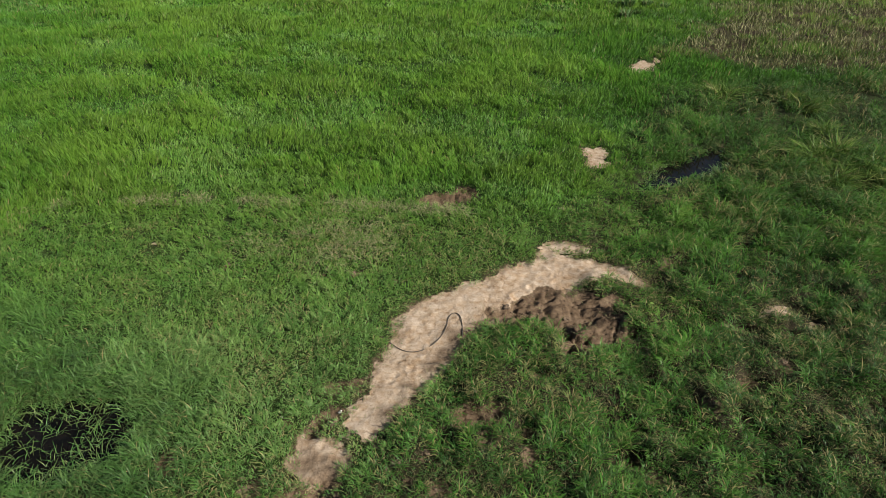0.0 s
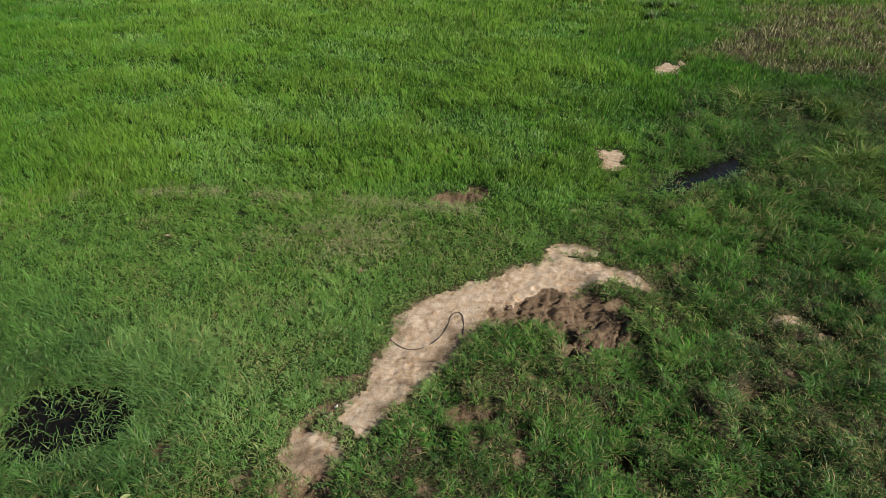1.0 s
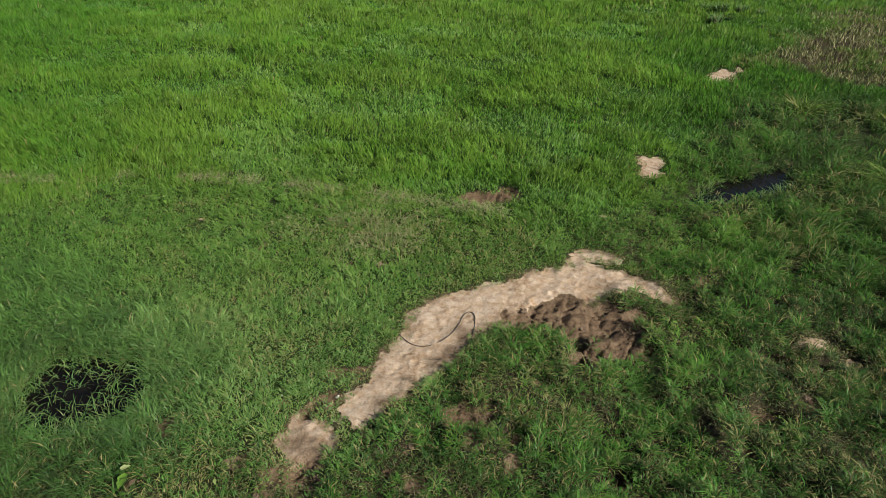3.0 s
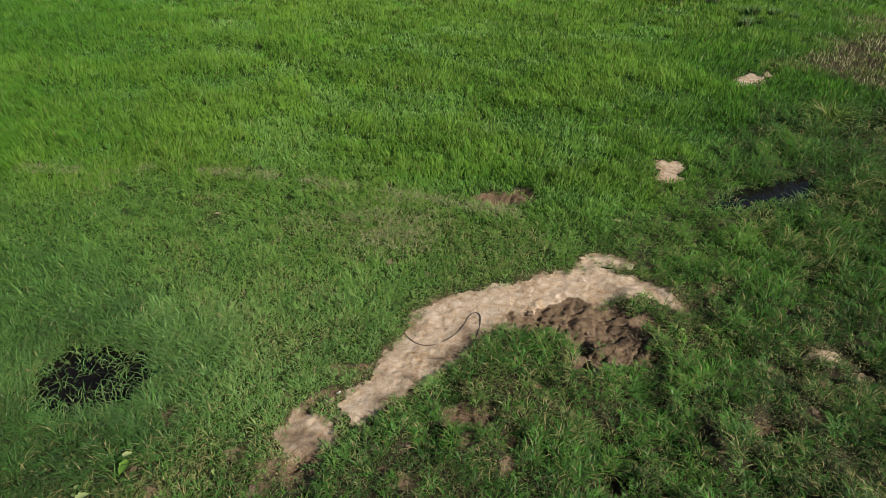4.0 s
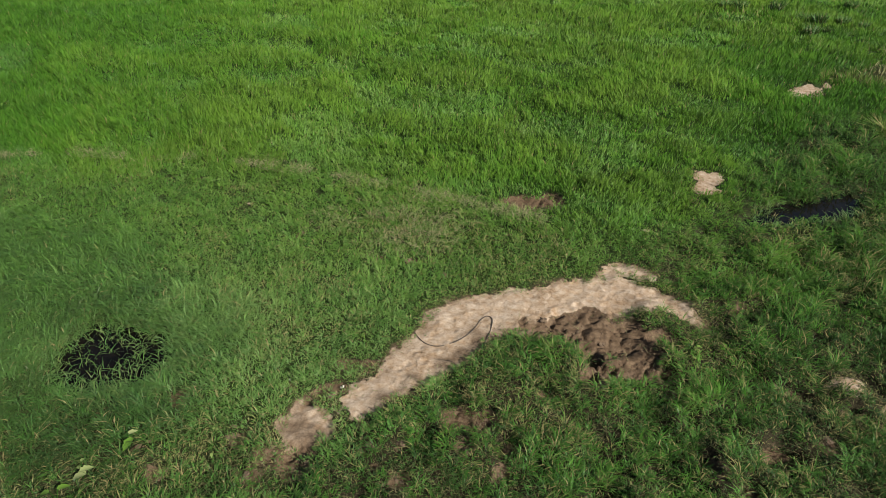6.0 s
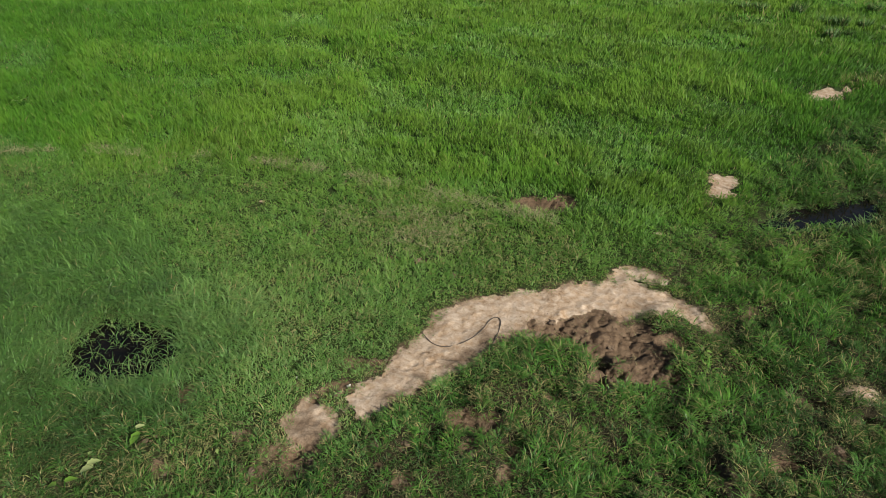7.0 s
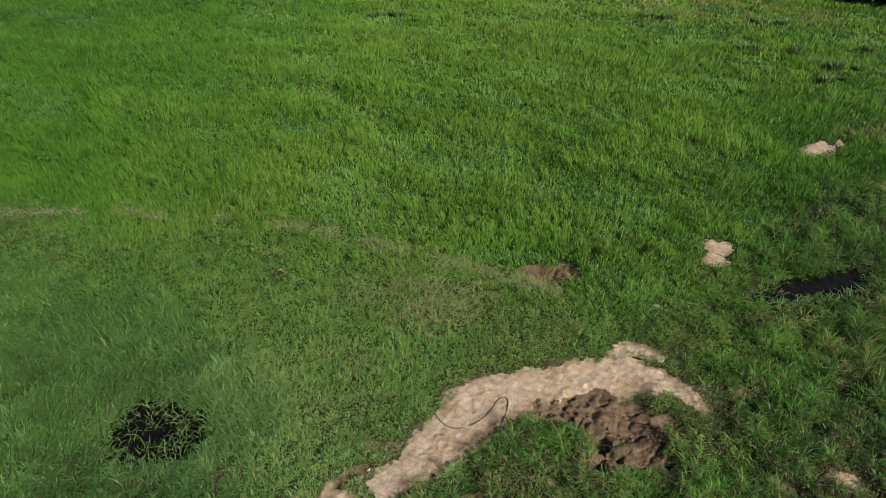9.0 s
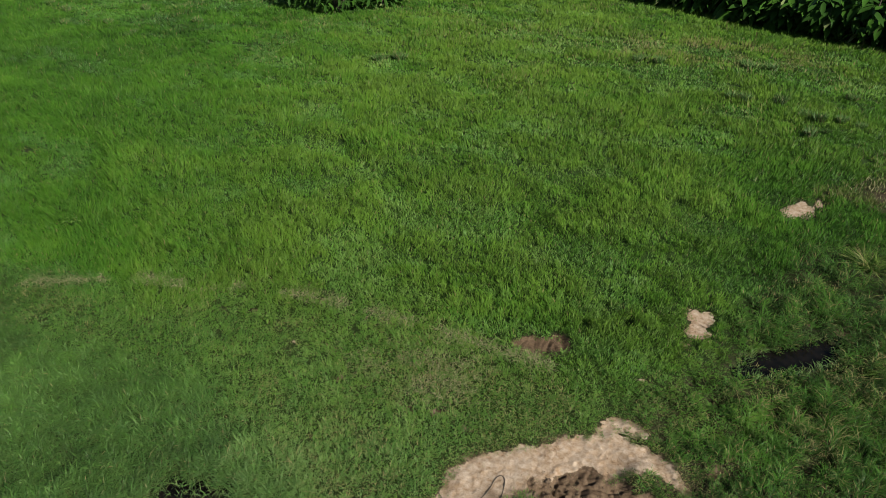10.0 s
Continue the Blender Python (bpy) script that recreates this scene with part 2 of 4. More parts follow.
def mixed(nodes, links, factor, a, b, kind="MIX"):
    m = nodes.new("ShaderNodeMix")
    m.data_type, m.blend_type = "RGBA", kind
    for value, socket in ((factor, m.inputs[0]), (a, m.inputs[6]), (b, m.inputs[7])):
        if isinstance(value, bpy.types.NodeSocket):
            links.new(value, socket)
        elif isinstance(value, tuple):
            socket.default_value = (*value, 1)
        else:
            socket.default_value = value
    return m.outputs[2]


def attribute(nodes, key):
    a = nodes.new("ShaderNodeAttribute")
    a.attribute_name = key
    return a.outputs["Fac"]


def blade_material(name, stops, dry, gloss=0.42, through_=0.35, cool=None):
    """Leaves whose hue follows the blade's own tone and age; light shines through them in part."""
    m, n, l, p = material(name)
    geo = n.new("ShaderNodeNewGeometry")
    wide = noise_node(n, l, 0.45, 3, 0.5, geo.outputs["Position"])
    add = n.new("ShaderNodeMath")
    add.operation = "MULTIPLY_ADD"
    l.new(wide.outputs["Fac"], add.inputs[0])
    add.inputs[1].default_value = 0.5
    sub = n.new("ShaderNodeMath")
    sub.operation = "SUBTRACT"
    l.new(attribute(n, "tone"), sub.inputs[0])
    sub.inputs[1].default_value = 0.25
    l.new(sub.outputs[0], add.inputs[2])
    r = ramp(n, stops)
    l.new(add.outputs[0], r.inputs["Fac"])
    hue = r.outputs["Color"]
    if cool:
        r2 = ramp(n, cool)
        l.new(add.outputs[0], r2.inputs["Fac"])
        hue = mixed(n, l, attribute(n, "sort"), hue, r2.outputs["Color"])
    fleck = noise_node(n, l, 55, 2, 0.6, geo.outputs["Position"])
    col = mixed(n, l, attribute(n, "dry"), hue, dry)
    col = mixed(n, l, 0.35, col, mixed(n, l, fleck.outputs["Fac"], (0.35, 0.4, 0.3), (1.0, 1.0, 0.9)), "MULTIPLY")
    l.new(col, p.inputs["Base Color"])
    p.inputs["Roughness"].default_value = gloss
    p.inputs["Specular IOR Level"].default_value = 0.11
    t = n.new("ShaderNodeBsdfTranslucent")
    l.new(col, t.inputs["Color"])
    mix = n.new("ShaderNodeMixShader")
    mix.inputs["Fac"].default_value = through_
    if cool:                                    # lush leaves are thinner and let more light through
        thin = n.new("ShaderNodeMapRange")
        thin.inputs["From Max"].default_value, thin.inputs["To Min"].default_value, thin.inputs["To Max"].default_value = 0.45, through_ * 1.25, through_ * 0.5
        l.new(attribute(n, "sort"), thin.inputs["Value"])
        l.new(thin.outputs[0], mix.inputs["Fac"])
        sheen = n.new("ShaderNodeMapRange")     # coarse grazed leaves are waxy
        sheen.inputs["From Max"].default_value, sheen.inputs["To Min"].default_value, sheen.inputs["To Max"].default_value = 0.7, 0.08, 0.22
        l.new(attribute(n, "sort"), sheen.inputs["Value"])
        l.new(sheen.outputs[0], p.inputs["Specular IOR Level"])
        soft = n.new("ShaderNodeMapRange")      # lush leaves are rolled and curl back, so that they catch the light evenly
        soft.inputs["From Max"].default_value, soft.inputs["To Min"].default_value, soft.inputs["To Max"].default_value = 0.4, 0.6, 0.35
        l.new(attribute(n, "sort"), soft.inputs["Value"])
        bend = n.new("ShaderNodeMix")
        bend.data_type = "VECTOR"
        l.new(soft.outputs[0], bend.inputs[0])
        l.new(geo.outputs["Normal"], bend.inputs[4])
        slope = n.new("ShaderNodeCombineXYZ")
        l.new(attribute(n, "slope_x"), slope.inputs[0])
        l.new(attribute(n, "slope_y"), slope.inputs[1])
        slope.inputs[2].default_value = 1.0
        l.new(slope.outputs[0], bend.inputs[5])
        unit = n.new("ShaderNodeVectorMath")
        unit.operation = "NORMALIZE"
        l.new(bend.outputs[1], unit.inputs[0])
        l.new(unit.outputs[0], p.inputs["Normal"])
    l.new(p.outputs[0], mix.inputs[1])
    l.new(t.outputs[0], mix.inputs[2])
    l.new(mix.outputs[0], n["Material Output"].inputs["Surface"])
    return m


GRASS = blade_material("grass_blade", [(0.0, (0.014, 0.052, 0.006)), (0.35, (0.032, 0.109, 0.008)), (0.7, (0.058, 0.160, 0.012)), (1.0, (0.100, 0.197, 0.020))], (0.198, 0.1595, 0.0715), 0.5, 0.27,
                       [(0.0, (0.015, 0.045, 0.011)), (0.35, (0.032, 0.090, 0.022)), (0.7, (0.063, 0.140, 0.037)), (1.0, (0.110, 0.187, 0.061))])
SEDGE = blade_material("sedge_blade", [(0.0, (0.019, 0.055, 0.008)), (0.5, (0.056, 0.125, 0.014)), (1.0, (0.16, 0.215, 0.045))], (0.231, 0.187, 0.088), 0.45, 0.2)
STRAW = blade_material("dry_stalk", [(0.0, (0.058, 0.060, 0.026)), (0.5, (0.145, 0.142, 0.066)), (1.0, (0.26, 0.245, 0.130))], (0.100, 0.084, 0.042), 0.7, 0.15)
LEAF = blade_material("broad_leaf", [(0.0, (0.0193, 0.0605, 0.0083)), (0.5, (0.0385, 0.11, 0.011)), (1.0, (0.088, 0.165, 0.022))], (0.2475, 0.275, 0.121), 0.38, 0.3)


def ground_material():
    m, n, l, p = material("field_soil")
    geo = n.new("ShaderNodeNewGeometry")
    pos = geo.outputs["Position"]
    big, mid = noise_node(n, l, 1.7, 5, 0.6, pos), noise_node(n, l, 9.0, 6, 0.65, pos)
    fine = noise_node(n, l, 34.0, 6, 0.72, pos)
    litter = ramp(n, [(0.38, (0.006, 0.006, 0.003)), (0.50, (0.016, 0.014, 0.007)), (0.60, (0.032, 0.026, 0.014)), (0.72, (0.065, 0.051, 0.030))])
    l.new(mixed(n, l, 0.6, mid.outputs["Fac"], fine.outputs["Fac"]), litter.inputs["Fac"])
    tan = ramp(n, [(0.32, (0.125, 0.080, 0.045)), (0.43, (0.215, 0.150, 0.094)), (0.54, (0.274, 0.214, 0.154)), (0.68, (0.340, 0.280, 0.212))])
    turn = n.new("ShaderNodeMapping")
    turn.inputs["Rotation"].default_value, turn.inputs["Scale"].default_value = (0, 0, radians(-52)), (1.6, 7.5, 3.0)
    l.new(pos, turn.inputs["Vector"])
    smear = noise_node(n, l, 1.4, 5, 0.62, turn.outputs["Vector"])
    l.new(mixed(n, l, 0.5, mixed(n, l, 0.5, big.outputs["Fac"], smear.outputs["Fac"]), mid.outputs["Fac"]), tan.inputs["Fac"])
    crumbs = ramp(n, [(0.28, (0.45, 0.38, 0.33)), (0.42, (0.88, 0.87, 0.85)), (0.6, (1.0, 1.0, 1.0))])
    l.new(fine.outputs["Fac"], crumbs.inputs["Fac"])
    tan_c = mixed(n, l, 1.0, tan.outputs["Color"], crumbs.outputs["Color"], "MULTIPLY")
    warp = n.new("ShaderNodeVectorMath")        # drying cracks, uneven in width and broken off in places
    warp.operation = "MULTIPLY_ADD"
    l.new(mid.outputs["Color"], warp.inputs[0])
    warp.inputs[1].default_value = (0.10, 0.10, 0.10)
    l.new(pos, warp.inputs[2])
    cell = n.new("ShaderNodeTexVoronoi")
    cell.feature = "DISTANCE_TO_EDGE"
    cell.inputs["Scale"].default_value = 6.5
    l.new(warp.outputs[0], cell.inputs["Vector"])
    gap = n.new("ShaderNodeMath")
    gap.operation = "MULTIPLY_ADD"
    l.new(big.outputs["Fac"], gap.inputs[0])
    gap.inputs[1].default_value = 0.45
    l.new(cell.outputs["Distance"], gap.inputs[2])
    crack = ramp(n, [(0.19, (0.45, 0.38, 0.32)), (0.27, (1.0, 1.0, 1.0))])
    l.new(gap.outputs[0], crack.inputs["Fac"])
    tan_c = mixed(n, l, 0.3, tan_c, crack.outputs["Color"], "MULTIPLY")
    mud = ramp(n, [(0.3, (0.022, 0.014, 0.009)), (0.5, (0.070, 0.046, 0.027)), (0.72, (0.140, 0.098, 0.060))])
    l.new(mixed(n, l, 0.5, mid.outputs["Fac"], fine.outputs["Fac"]), mud.inputs["Fac"])
    green = ramp(n, [(0.3, (0.009, 0.026, 0.004)), (0.55, (0.020, 0.047, 0.007)), (0.8, (0.036, 0.068, 0.012))])
    blade_grain = noise_node(n, l, 26.0, 4, 0.7, pos)
    l.new(mixed(n, l, 0.55, big.outputs["Fac"], blade_grain.outputs["Fac"]), green.inputs["Fac"])
    crumble = noise_node(n, l, 13.0, 5, 0.7, pos)

    def ragged(key, reach):
        """A crumbling edge: the plan's soft rim, broken up by the soil's own grain."""
        off = n.new("ShaderNodeMath")
        off.operation = "MULTIPLY_ADD"
        l.new(crumble.outputs["Fac"], off.inputs[0])
        off.inputs[1].default_value = reach
        l.new(attribute(n, key), off.inputs[2])
        cut = n.new("ShaderNodeMapRange")
        cut.interpolation_type = "SMOOTHSTEP"
        cut.inputs["From Min"].default_value, cut.inputs["From Max"].default_value = 0.44 + reach / 2, 0.56 + reach / 2
        l.new(off.outputs[0], cut.inputs["Value"])
        return cut.outputs[0]
    wet = n.new("ShaderNodeMath")
    wet.operation = "MAXIMUM"
    l.new(ragged("mud", 0.7), wet.inputs[0])
    l.new(attribute(n, "damp"), wet.inputs[1])
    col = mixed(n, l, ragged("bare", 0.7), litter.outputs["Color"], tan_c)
    col = mixed(n, l, wet.outputs[0], col, mud.outputs["Color"])
    col = mixed(n, l, attribute(n, "far"), col, green.outputs["Color"])
    l.new(col, p.inputs["Base Color"])
    rr = n.new("ShaderNodeMapRange")
    rr.inputs["To Min"].default_value, rr.inputs["To Max"].default_value = 0.92, 0.55
    l.new(wet.outputs[0], rr.inputs["Value"])
    l.new(rr.outputs[0], p.inputs["Roughness"])
    p.inputs["Specular IOR Level"].default_value = 0.08
    bump = n.new("ShaderNodeBump")
    bump.inputs["Strength"].default_value, bump.inputs["Distance"].default_value = 1.0, 0.035
    hmix = mixed(n, l, 0.1, mixed(n, l, 0.4, mid.outputs["Fac"], fine.outputs["Fac"]), crack.outputs["Color"])
    l.new(hmix, bump.inputs["Height"])
    l.new(bump.outputs[0], p.inputs["Normal"])
    return m


SOIL = ground_material()


def plain(name, a, b, scale, roughness, bump_=0.3, metal=0.0):
    m, n, l, p = material(name)
    geo = n.new("ShaderNodeNewGeometry")
    t = noise_node(n, l, scale, 5, 0.6, geo.outputs["Position"])
    r = ramp(n, [(0.3, a), (0.7, b)])
    l.new(t.outputs["Fac"], r.inputs["Fac"])
    l.new(r.outputs["Color"], p.inputs["Base Color"])
    p.inputs["Roughness"].default_value, p.inputs["Metallic"].default_value = roughness, metal
    bu = n.new("ShaderNodeBump")
    bu.inputs["Strength"].default_value, bu.inputs["Distance"].default_value = bump_, 0.01
    l.new(t.outputs["Fac"], bu.inputs["Height"])
    l.new(bu.outputs[0], p.inputs["Normal"])
    return m


CLOD = plain("dried_clod", (0.036, 0.0225, 0.012), (0.105, 0.069, 0.037), 30, 0.9, 0.8)
PEBBLE = plain("pale_stone", (0.2475, 0.22, 0.1815), (0.363, 0.3355, 0.286), 40, 0.8)
ROPE = plain("old_rope", (0.0248, 0.0176, 0.0132), (0.055, 0.0413, 0.0275), 120, 0.85, 0.6)
BARK = plain("bark", (0.033, 0.0248, 0.0165), (0.088, 0.066, 0.044), 18, 0.9, 0.8)
WATER, wnodes, wlinks, wp = material("pool_water")
wgeo = wnodes.new("ShaderNodeNewGeometry")
wtex = noise_node(wnodes, wlinks, 6.0, 3, 0.5, wgeo.outputs["Position"])
wramp = ramp(wnodes, [(0.35, (0.0025, 0.0025, 0.002)), (0.65, (0.006, 0.005, 0.004))])
wlinks.new(wtex.outputs["Fac"], wramp.inputs["Fac"])
wlinks.new(wramp.outputs["Color"], wp.inputs["Base Color"])
wp.inputs["Roughness"].default_value, wp.inputs["IOR"].default_value, wp.inputs["Specular IOR Level"].default_value = 0.06, 1.33, 0.22
wbump = wnodes.new("ShaderNodeBump")
wbump.inputs["Strength"].default_value, wbump.inputs["Distance"].default_value = 0.08, 0.01
wlinks.new(wtex.outputs["Fac"], wbump.inputs["Height"])
wlinks.new(wbump.outputs[0], wp.inputs["Normal"])


# ---------------------------------------------------------------- ground
def spaced(inner_lo, inner_hi, mid_lo, mid_hi, fine, mid, reach):
    """Grid lines: fine in the middle, wider round it, growing out to the horizon."""
    def outward(start, sign, limit):
        lines, v, step = [], start, mid
        while abs(v) < reach:
            v += sign * step
            lines.append(v)
            if sign * (v - limit) > 0:
                step *= 1.055 if abs(v) < 50 else 1.35
        return lines
    c = list(np.arange(inner_lo, inner_hi, fine))
    return np.array(outward(inner_lo, -1, mid_lo)[::-1] + c + outward(c[-1], 1, mid_hi))


gx = spaced(-2.1, 3.5, -6.0, 7.0, 0.025, 0.09, 1600.0)
gy = spaced(4.6, 10.2, 3.0, 15.0, 0.025, 0.09, 1600.0)
X, Y = np.meshgrid(gx, gy)
xs, ys = X.ravel(), Y.ravel()
nx, ny = len(gx), len(gy)
q0 = (np.arange(ny - 1)[:, None] * nx + np.arange(nx - 1)[None, :]).ravel()
quads = np.stack([q0, q0 + 1, q0 + nx + 1, q0 + nx], 1)
bd_all, md_all = bare_d(xs, ys), mud_shade_d(xs, ys)
bare_attr = np.clip(0.5 - bd_all / 0.22, 0, 1)
# mud colour, also laid in the pits that stand in for shade
mud_shade_attr = np.clip(0.5 - md_all / 0.22, 0, 1)
mud_shade_attr = np.maximum(mud_shade_attr, ease(0.02, -0.04, np.minimum(pool_d(xs, ys, WEST_POOL), pool_d(xs, ys, EAST_POOL))))
damp_attr = 0.8 * damp_m(xs, ys)
rim = track_d(xs, ys)
damp_attr = np.maximum(damp_attr, 0.6 * ease(-0.16, 0.0, rim) * ease(0.1, 0.03, rim) * ease(0.45, 0.62, rough(xs, ys, 0.5, 47)))
st = stubble_m(xs, ys)
damp_attr = np.maximum(damp_attr, 0.25 * st)
edge = np.maximum(np.maximum(-5.4 - ys, ys - 47.5), np.maximum(-xs - 3.3 - 1.1 * np.maximum(ys, 2.6), xs - 3.3 - 0.56 * np.minimum(np.maximum(ys, 2.6), 30)))
sward = (0.45 + 0.3 * ease(-0.3, 0.8, ys - border_y(xs))) * (1 - rough_m(xs, ys)) * (1 - st) * ease(0.0, 0.1, bd_all) * ease(0.0, 0.1, md_all)     # low green growth under the lush grass
far_attr = np.maximum(np.maximum(ease(-0.25, 0.1, edge), sward), 0.6 * ease(2.9, 2.3, ys))
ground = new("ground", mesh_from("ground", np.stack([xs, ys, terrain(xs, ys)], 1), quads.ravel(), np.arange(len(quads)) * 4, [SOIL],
                                 [("bare", bare_attr), ("mud", mud_shade_attr), ("damp", damp_attr), ("far", far_attr)], True))
tagged(ground, "grassy field with bare tan soil and trampled mud", "ground", kind="structure")


def water(name, pool, label):
    """A still sheet of water in its hollow; the banks cut its rim."""
    cx, cy, rx, ry, turn = pool
    c, s = math.cos(turn), math.sin(turn)
    bm = bmesh.new()
    top = [bm.verts.new((cx + (rx + 0.45) * math.cos(a) * c - (ry + 0.35) * math.sin(a) * s, cy + (rx + 0.45) * math.cos(a) * s + (ry + 0.35) * math.sin(a) * c, -0.03)) for a in np.linspace(0, 2 * math.pi, 48, endpoint=False)]
    bm.faces.new(top)
    return tagged(new(name, from_bm(name, bm, WATER, True)), label, "pool", kind="structure")


water("water", WEST_POOL, "small dark pool among overhanging grass")
water("water", EAST_POOL, "dark muddy pool among tall grass clumps")


# ---------------------------------------------------------------- grass
rng = np.random.default_rng(7)


def blades(name, x, y, z, h, w, lean_az, lean, tone, dry, mat, simple=False, spin=None, sort=None, slope=None):
    """One curved, tapered blade at each place, all in one mesh. lean: how far the tip goes over, in heights."""
    k = len(x)
    face = rng.uniform(0, 2 * np.pi, k) if spin is None else spin
    side = np.stack([np.cos(face), np.sin(face), np.zeros(k)], 1)
    over = np.stack([np.cos(lean_az), np.sin(lean_az), np.zeros(k)], 1)
    up = np.array([0, 0, 1.0])
    base = np.stack([x, y, z - 0.01], 1)

    def at(s):
        return base + up * (h * (s - 0.38 * np.minimum(lean, 1.4) * s * s))[:, None] + over * (h * lean * s * s * 0.9 + h * lean * 0.1 * s)[:, None]
    if simple:
        co = np.stack([base - side * (w * 0.5)[:, None], base + side * (w * 0.5)[:, None], at(1.0)], 1).reshape(-1, 3)
        loops, starts, per = np.arange(3 * k), np.arange(k) * 3, 3
    else:
        m = at(0.48)
        co = np.stack([base, m + side * (w * 0.5)[:, None], at(1.0), m - side * (w * 0.5)[:, None]], 1).reshape(-1, 3)
        i = np.arange(k)[:, None] * 4
        loops = (i + np.array([[0, 1, 3, 3, 1, 2]])).ravel()
        starts, per = (np.arange(k)[:, None] * 6 + np.array([[0, 3]])).ravel(), 4
    return mesh_from(name, co, loops, starts, [mat], [("tone", np.repeat(tone, per)), ("dry", np.repeat(dry, per)), ("sort", np.repeat(np.full(k, 0.35) if sort is None else sort, per))] +
                     ([] if slope is None else [("slope_x", np.repeat(slope[0], per)), ("slope_y", np.repeat(slope[1], per))]))


def scatter(y0, y1, density):
    """Places strewn over the stretch of field between two distances, density at most per square metre."""
    lo, hi = -4.2 - 1.1 * max(y1, 3), 3.6 + 0.56 * min(max(y1, 3), 30)
    cell = 1 / math.sqrt(density)
    x, y = np.meshgrid(np.arange(lo, hi, cell), np.arange(y0, y1, cell))
    x = x.ravel() + cell * rng.uniform(-0.2, 1.2, x.size)
    y = np.clip(y.ravel() + cell * rng.uniform(-0.2, 1.2, y.size), y0, y1)
    ok = (x > -3.4 - 1.1 * np.maximum(y, 2.6)) & (x < 3.4 + 0.56 * np.minimum(np.maximum(y, 2.6), 30))
    return x[ok], y[ok]


def feet_per_m2(y):
    return np.interp(y, [-5.5, 2.4, 2.6, 6.5, 10, 14, 21, 31, 48], [60, 60, 215, 200, 150, 92, 48, 24, 11])


def field(y0, y1, simple, each):
    """Grass that grows in small tufts, each with its own height, hue and lean, on ground that is lush, grazed or poached."""
    x, y = scatter(y0, y1, float(feet_per_m2(y0)))
    lush = ease(-1.0, 1.1, y - border_y(x) + 1.6 * (rough(x, y, 1.2, 61) - 0.5))
    poached = rough_m(x, y)
    clump = rough(x, y, 0.5, 63) * (1 - poached) + rough(x, y, 0.34, 64) * poached
    wide = rough(x, y, 2.4, 65)
    wave = rough(x * 0.65 + 0.25 * y, y, 1.4, 66)             # long low swells of taller growth across the meadow, also used to paint their shading
    heart, own = tussock(x, y, 0.17, 201)
    heart_b, own_b = tussock(x + 0.15 * (patchy(x, y, 0.3, 204) - 0.5), y, 0.33, 205)
    heart_c, own_c = tussock(x + 0.10 * (patchy(x, y, 0.2, 206) - 0.5), y, 0.20, 207)
    heart, own = np.where(lush > 0.5, heart_b, np.where(poached > 0.5, heart_c, heart)), np.where(lush > 0.5, own_b, np.where(poached > 0.5, own_c, own))
    wild = ease(8.8, 10.5, y) * ease(2.8, 4.6, x) * (1 - lush)      # rank uneven growth round the east pool
    heart, own = np.where(wild > 0.5, heart_b, heart), np.where(wild > 0.5, own_b, own)
    bd, md = bare_d(x, y), mud_shade_d(x, y)
    stub = stubble_m(x, y)
    pools = np.minimum(pool_d(x, y, WEST_POOL), pool_d(x, y, EAST_POOL))
    # long bluish leaves round the west pool and beyond it
    west = np.maximum(ease(1.7, 0.7, pool_d(x, y, WEST_POOL)), ease(-5.0, -6.0, x) * ease(4.0, 5.0, y) * ease(9.0, 7.6, y)) * ease(-2.4, -3.4, x)
    heart, own = np.where(west > 0.4, heart_b, heart), np.where(west > 0.4, own_b, own)
    keep = feet_per_m2(y) / feet_per_m2(y0)
    keep = keep * ease(-0.10, 0.02, bd + 0.10 * (clump - 0.5)) * ease(-0.10, 0.03, brown_d(x, y)) * (0.45 + 0.55 * ease(-0.10, 0.03, md)) * (1 - 0.84 * stub) * ease(-0.10, 0.0, pools)
    keep = keep * (1 - 0.10 * poached * ease(0.48, 0.34, clump)) * (1 - 0.12 * (1 - lush) * ease(0.42, 0.25, clump))
    keep = keep * (1 - (0.34 + 0.32 * poached - 0.14 * lush + 0.25 * wild) * ease(0.38, 0.05, heart))
    keep = keep * (1 - 0.7 * ease(6.6, 7.4, x) * ease(11.2, 12.0, y) * ease(18.0, 17.2, y) * ease(0.55, 0.44, rough(x, y, 0.9, 79)))     # thinned among the sedge, so that dark soil stands in for deep shade
    ok = rng.uniform(size=len(x)) < keep
    x, y, lush, poached, clump, wide, wave, bd, west, stub, md, pools, heart, own, wild = (v[ok] for v in (x, y, lush, poached, clump, wide, wave, bd, west, stub, md, pools, heart, own, wild))
    k = len(x)
    short = (1 - lush) * (1 - poached)
    h = 0.075 + 0.07 * clump
    h = h * (1 - west) + west * (0.15 + 0.10 * clump)
    h = h * (1 - poached) + poached * (0.075 + 0.075 * ease(0.35, 0.62, clump))
    h = h * (1 + 0.8 * wild)
    h = h * (1 - lush) + lush * (0.09 + 0.06 * clump + 0.05 * wide + 0.08 * ease(0.35, 0.7, wave))
    h = h * (1 + (0.55 + 0.38 * poached - 0.12 * lush + 0.3 * wild) * (ease(0.0, 0.7, heart) * (0.7 + 0.7 * own) - 0.6))
    h = h * (0.45 + 0.55 * ease(0.0, 0.3, np.minimum(bd, 0.15 + md))) * np.exp(rng.normal(0, 0.2, k))
    h = h * (0.35 + 0.65 * np.maximum(ease(0.0, 0.9, pool_d(x, y, EAST_POOL)), ease(12.9, 13.5, y)))
    # hue of each tuft, with some light and shade put into its tone
    tone = 0.60 + 0.26 * lush + 0.18 * short - 0.24 * poached
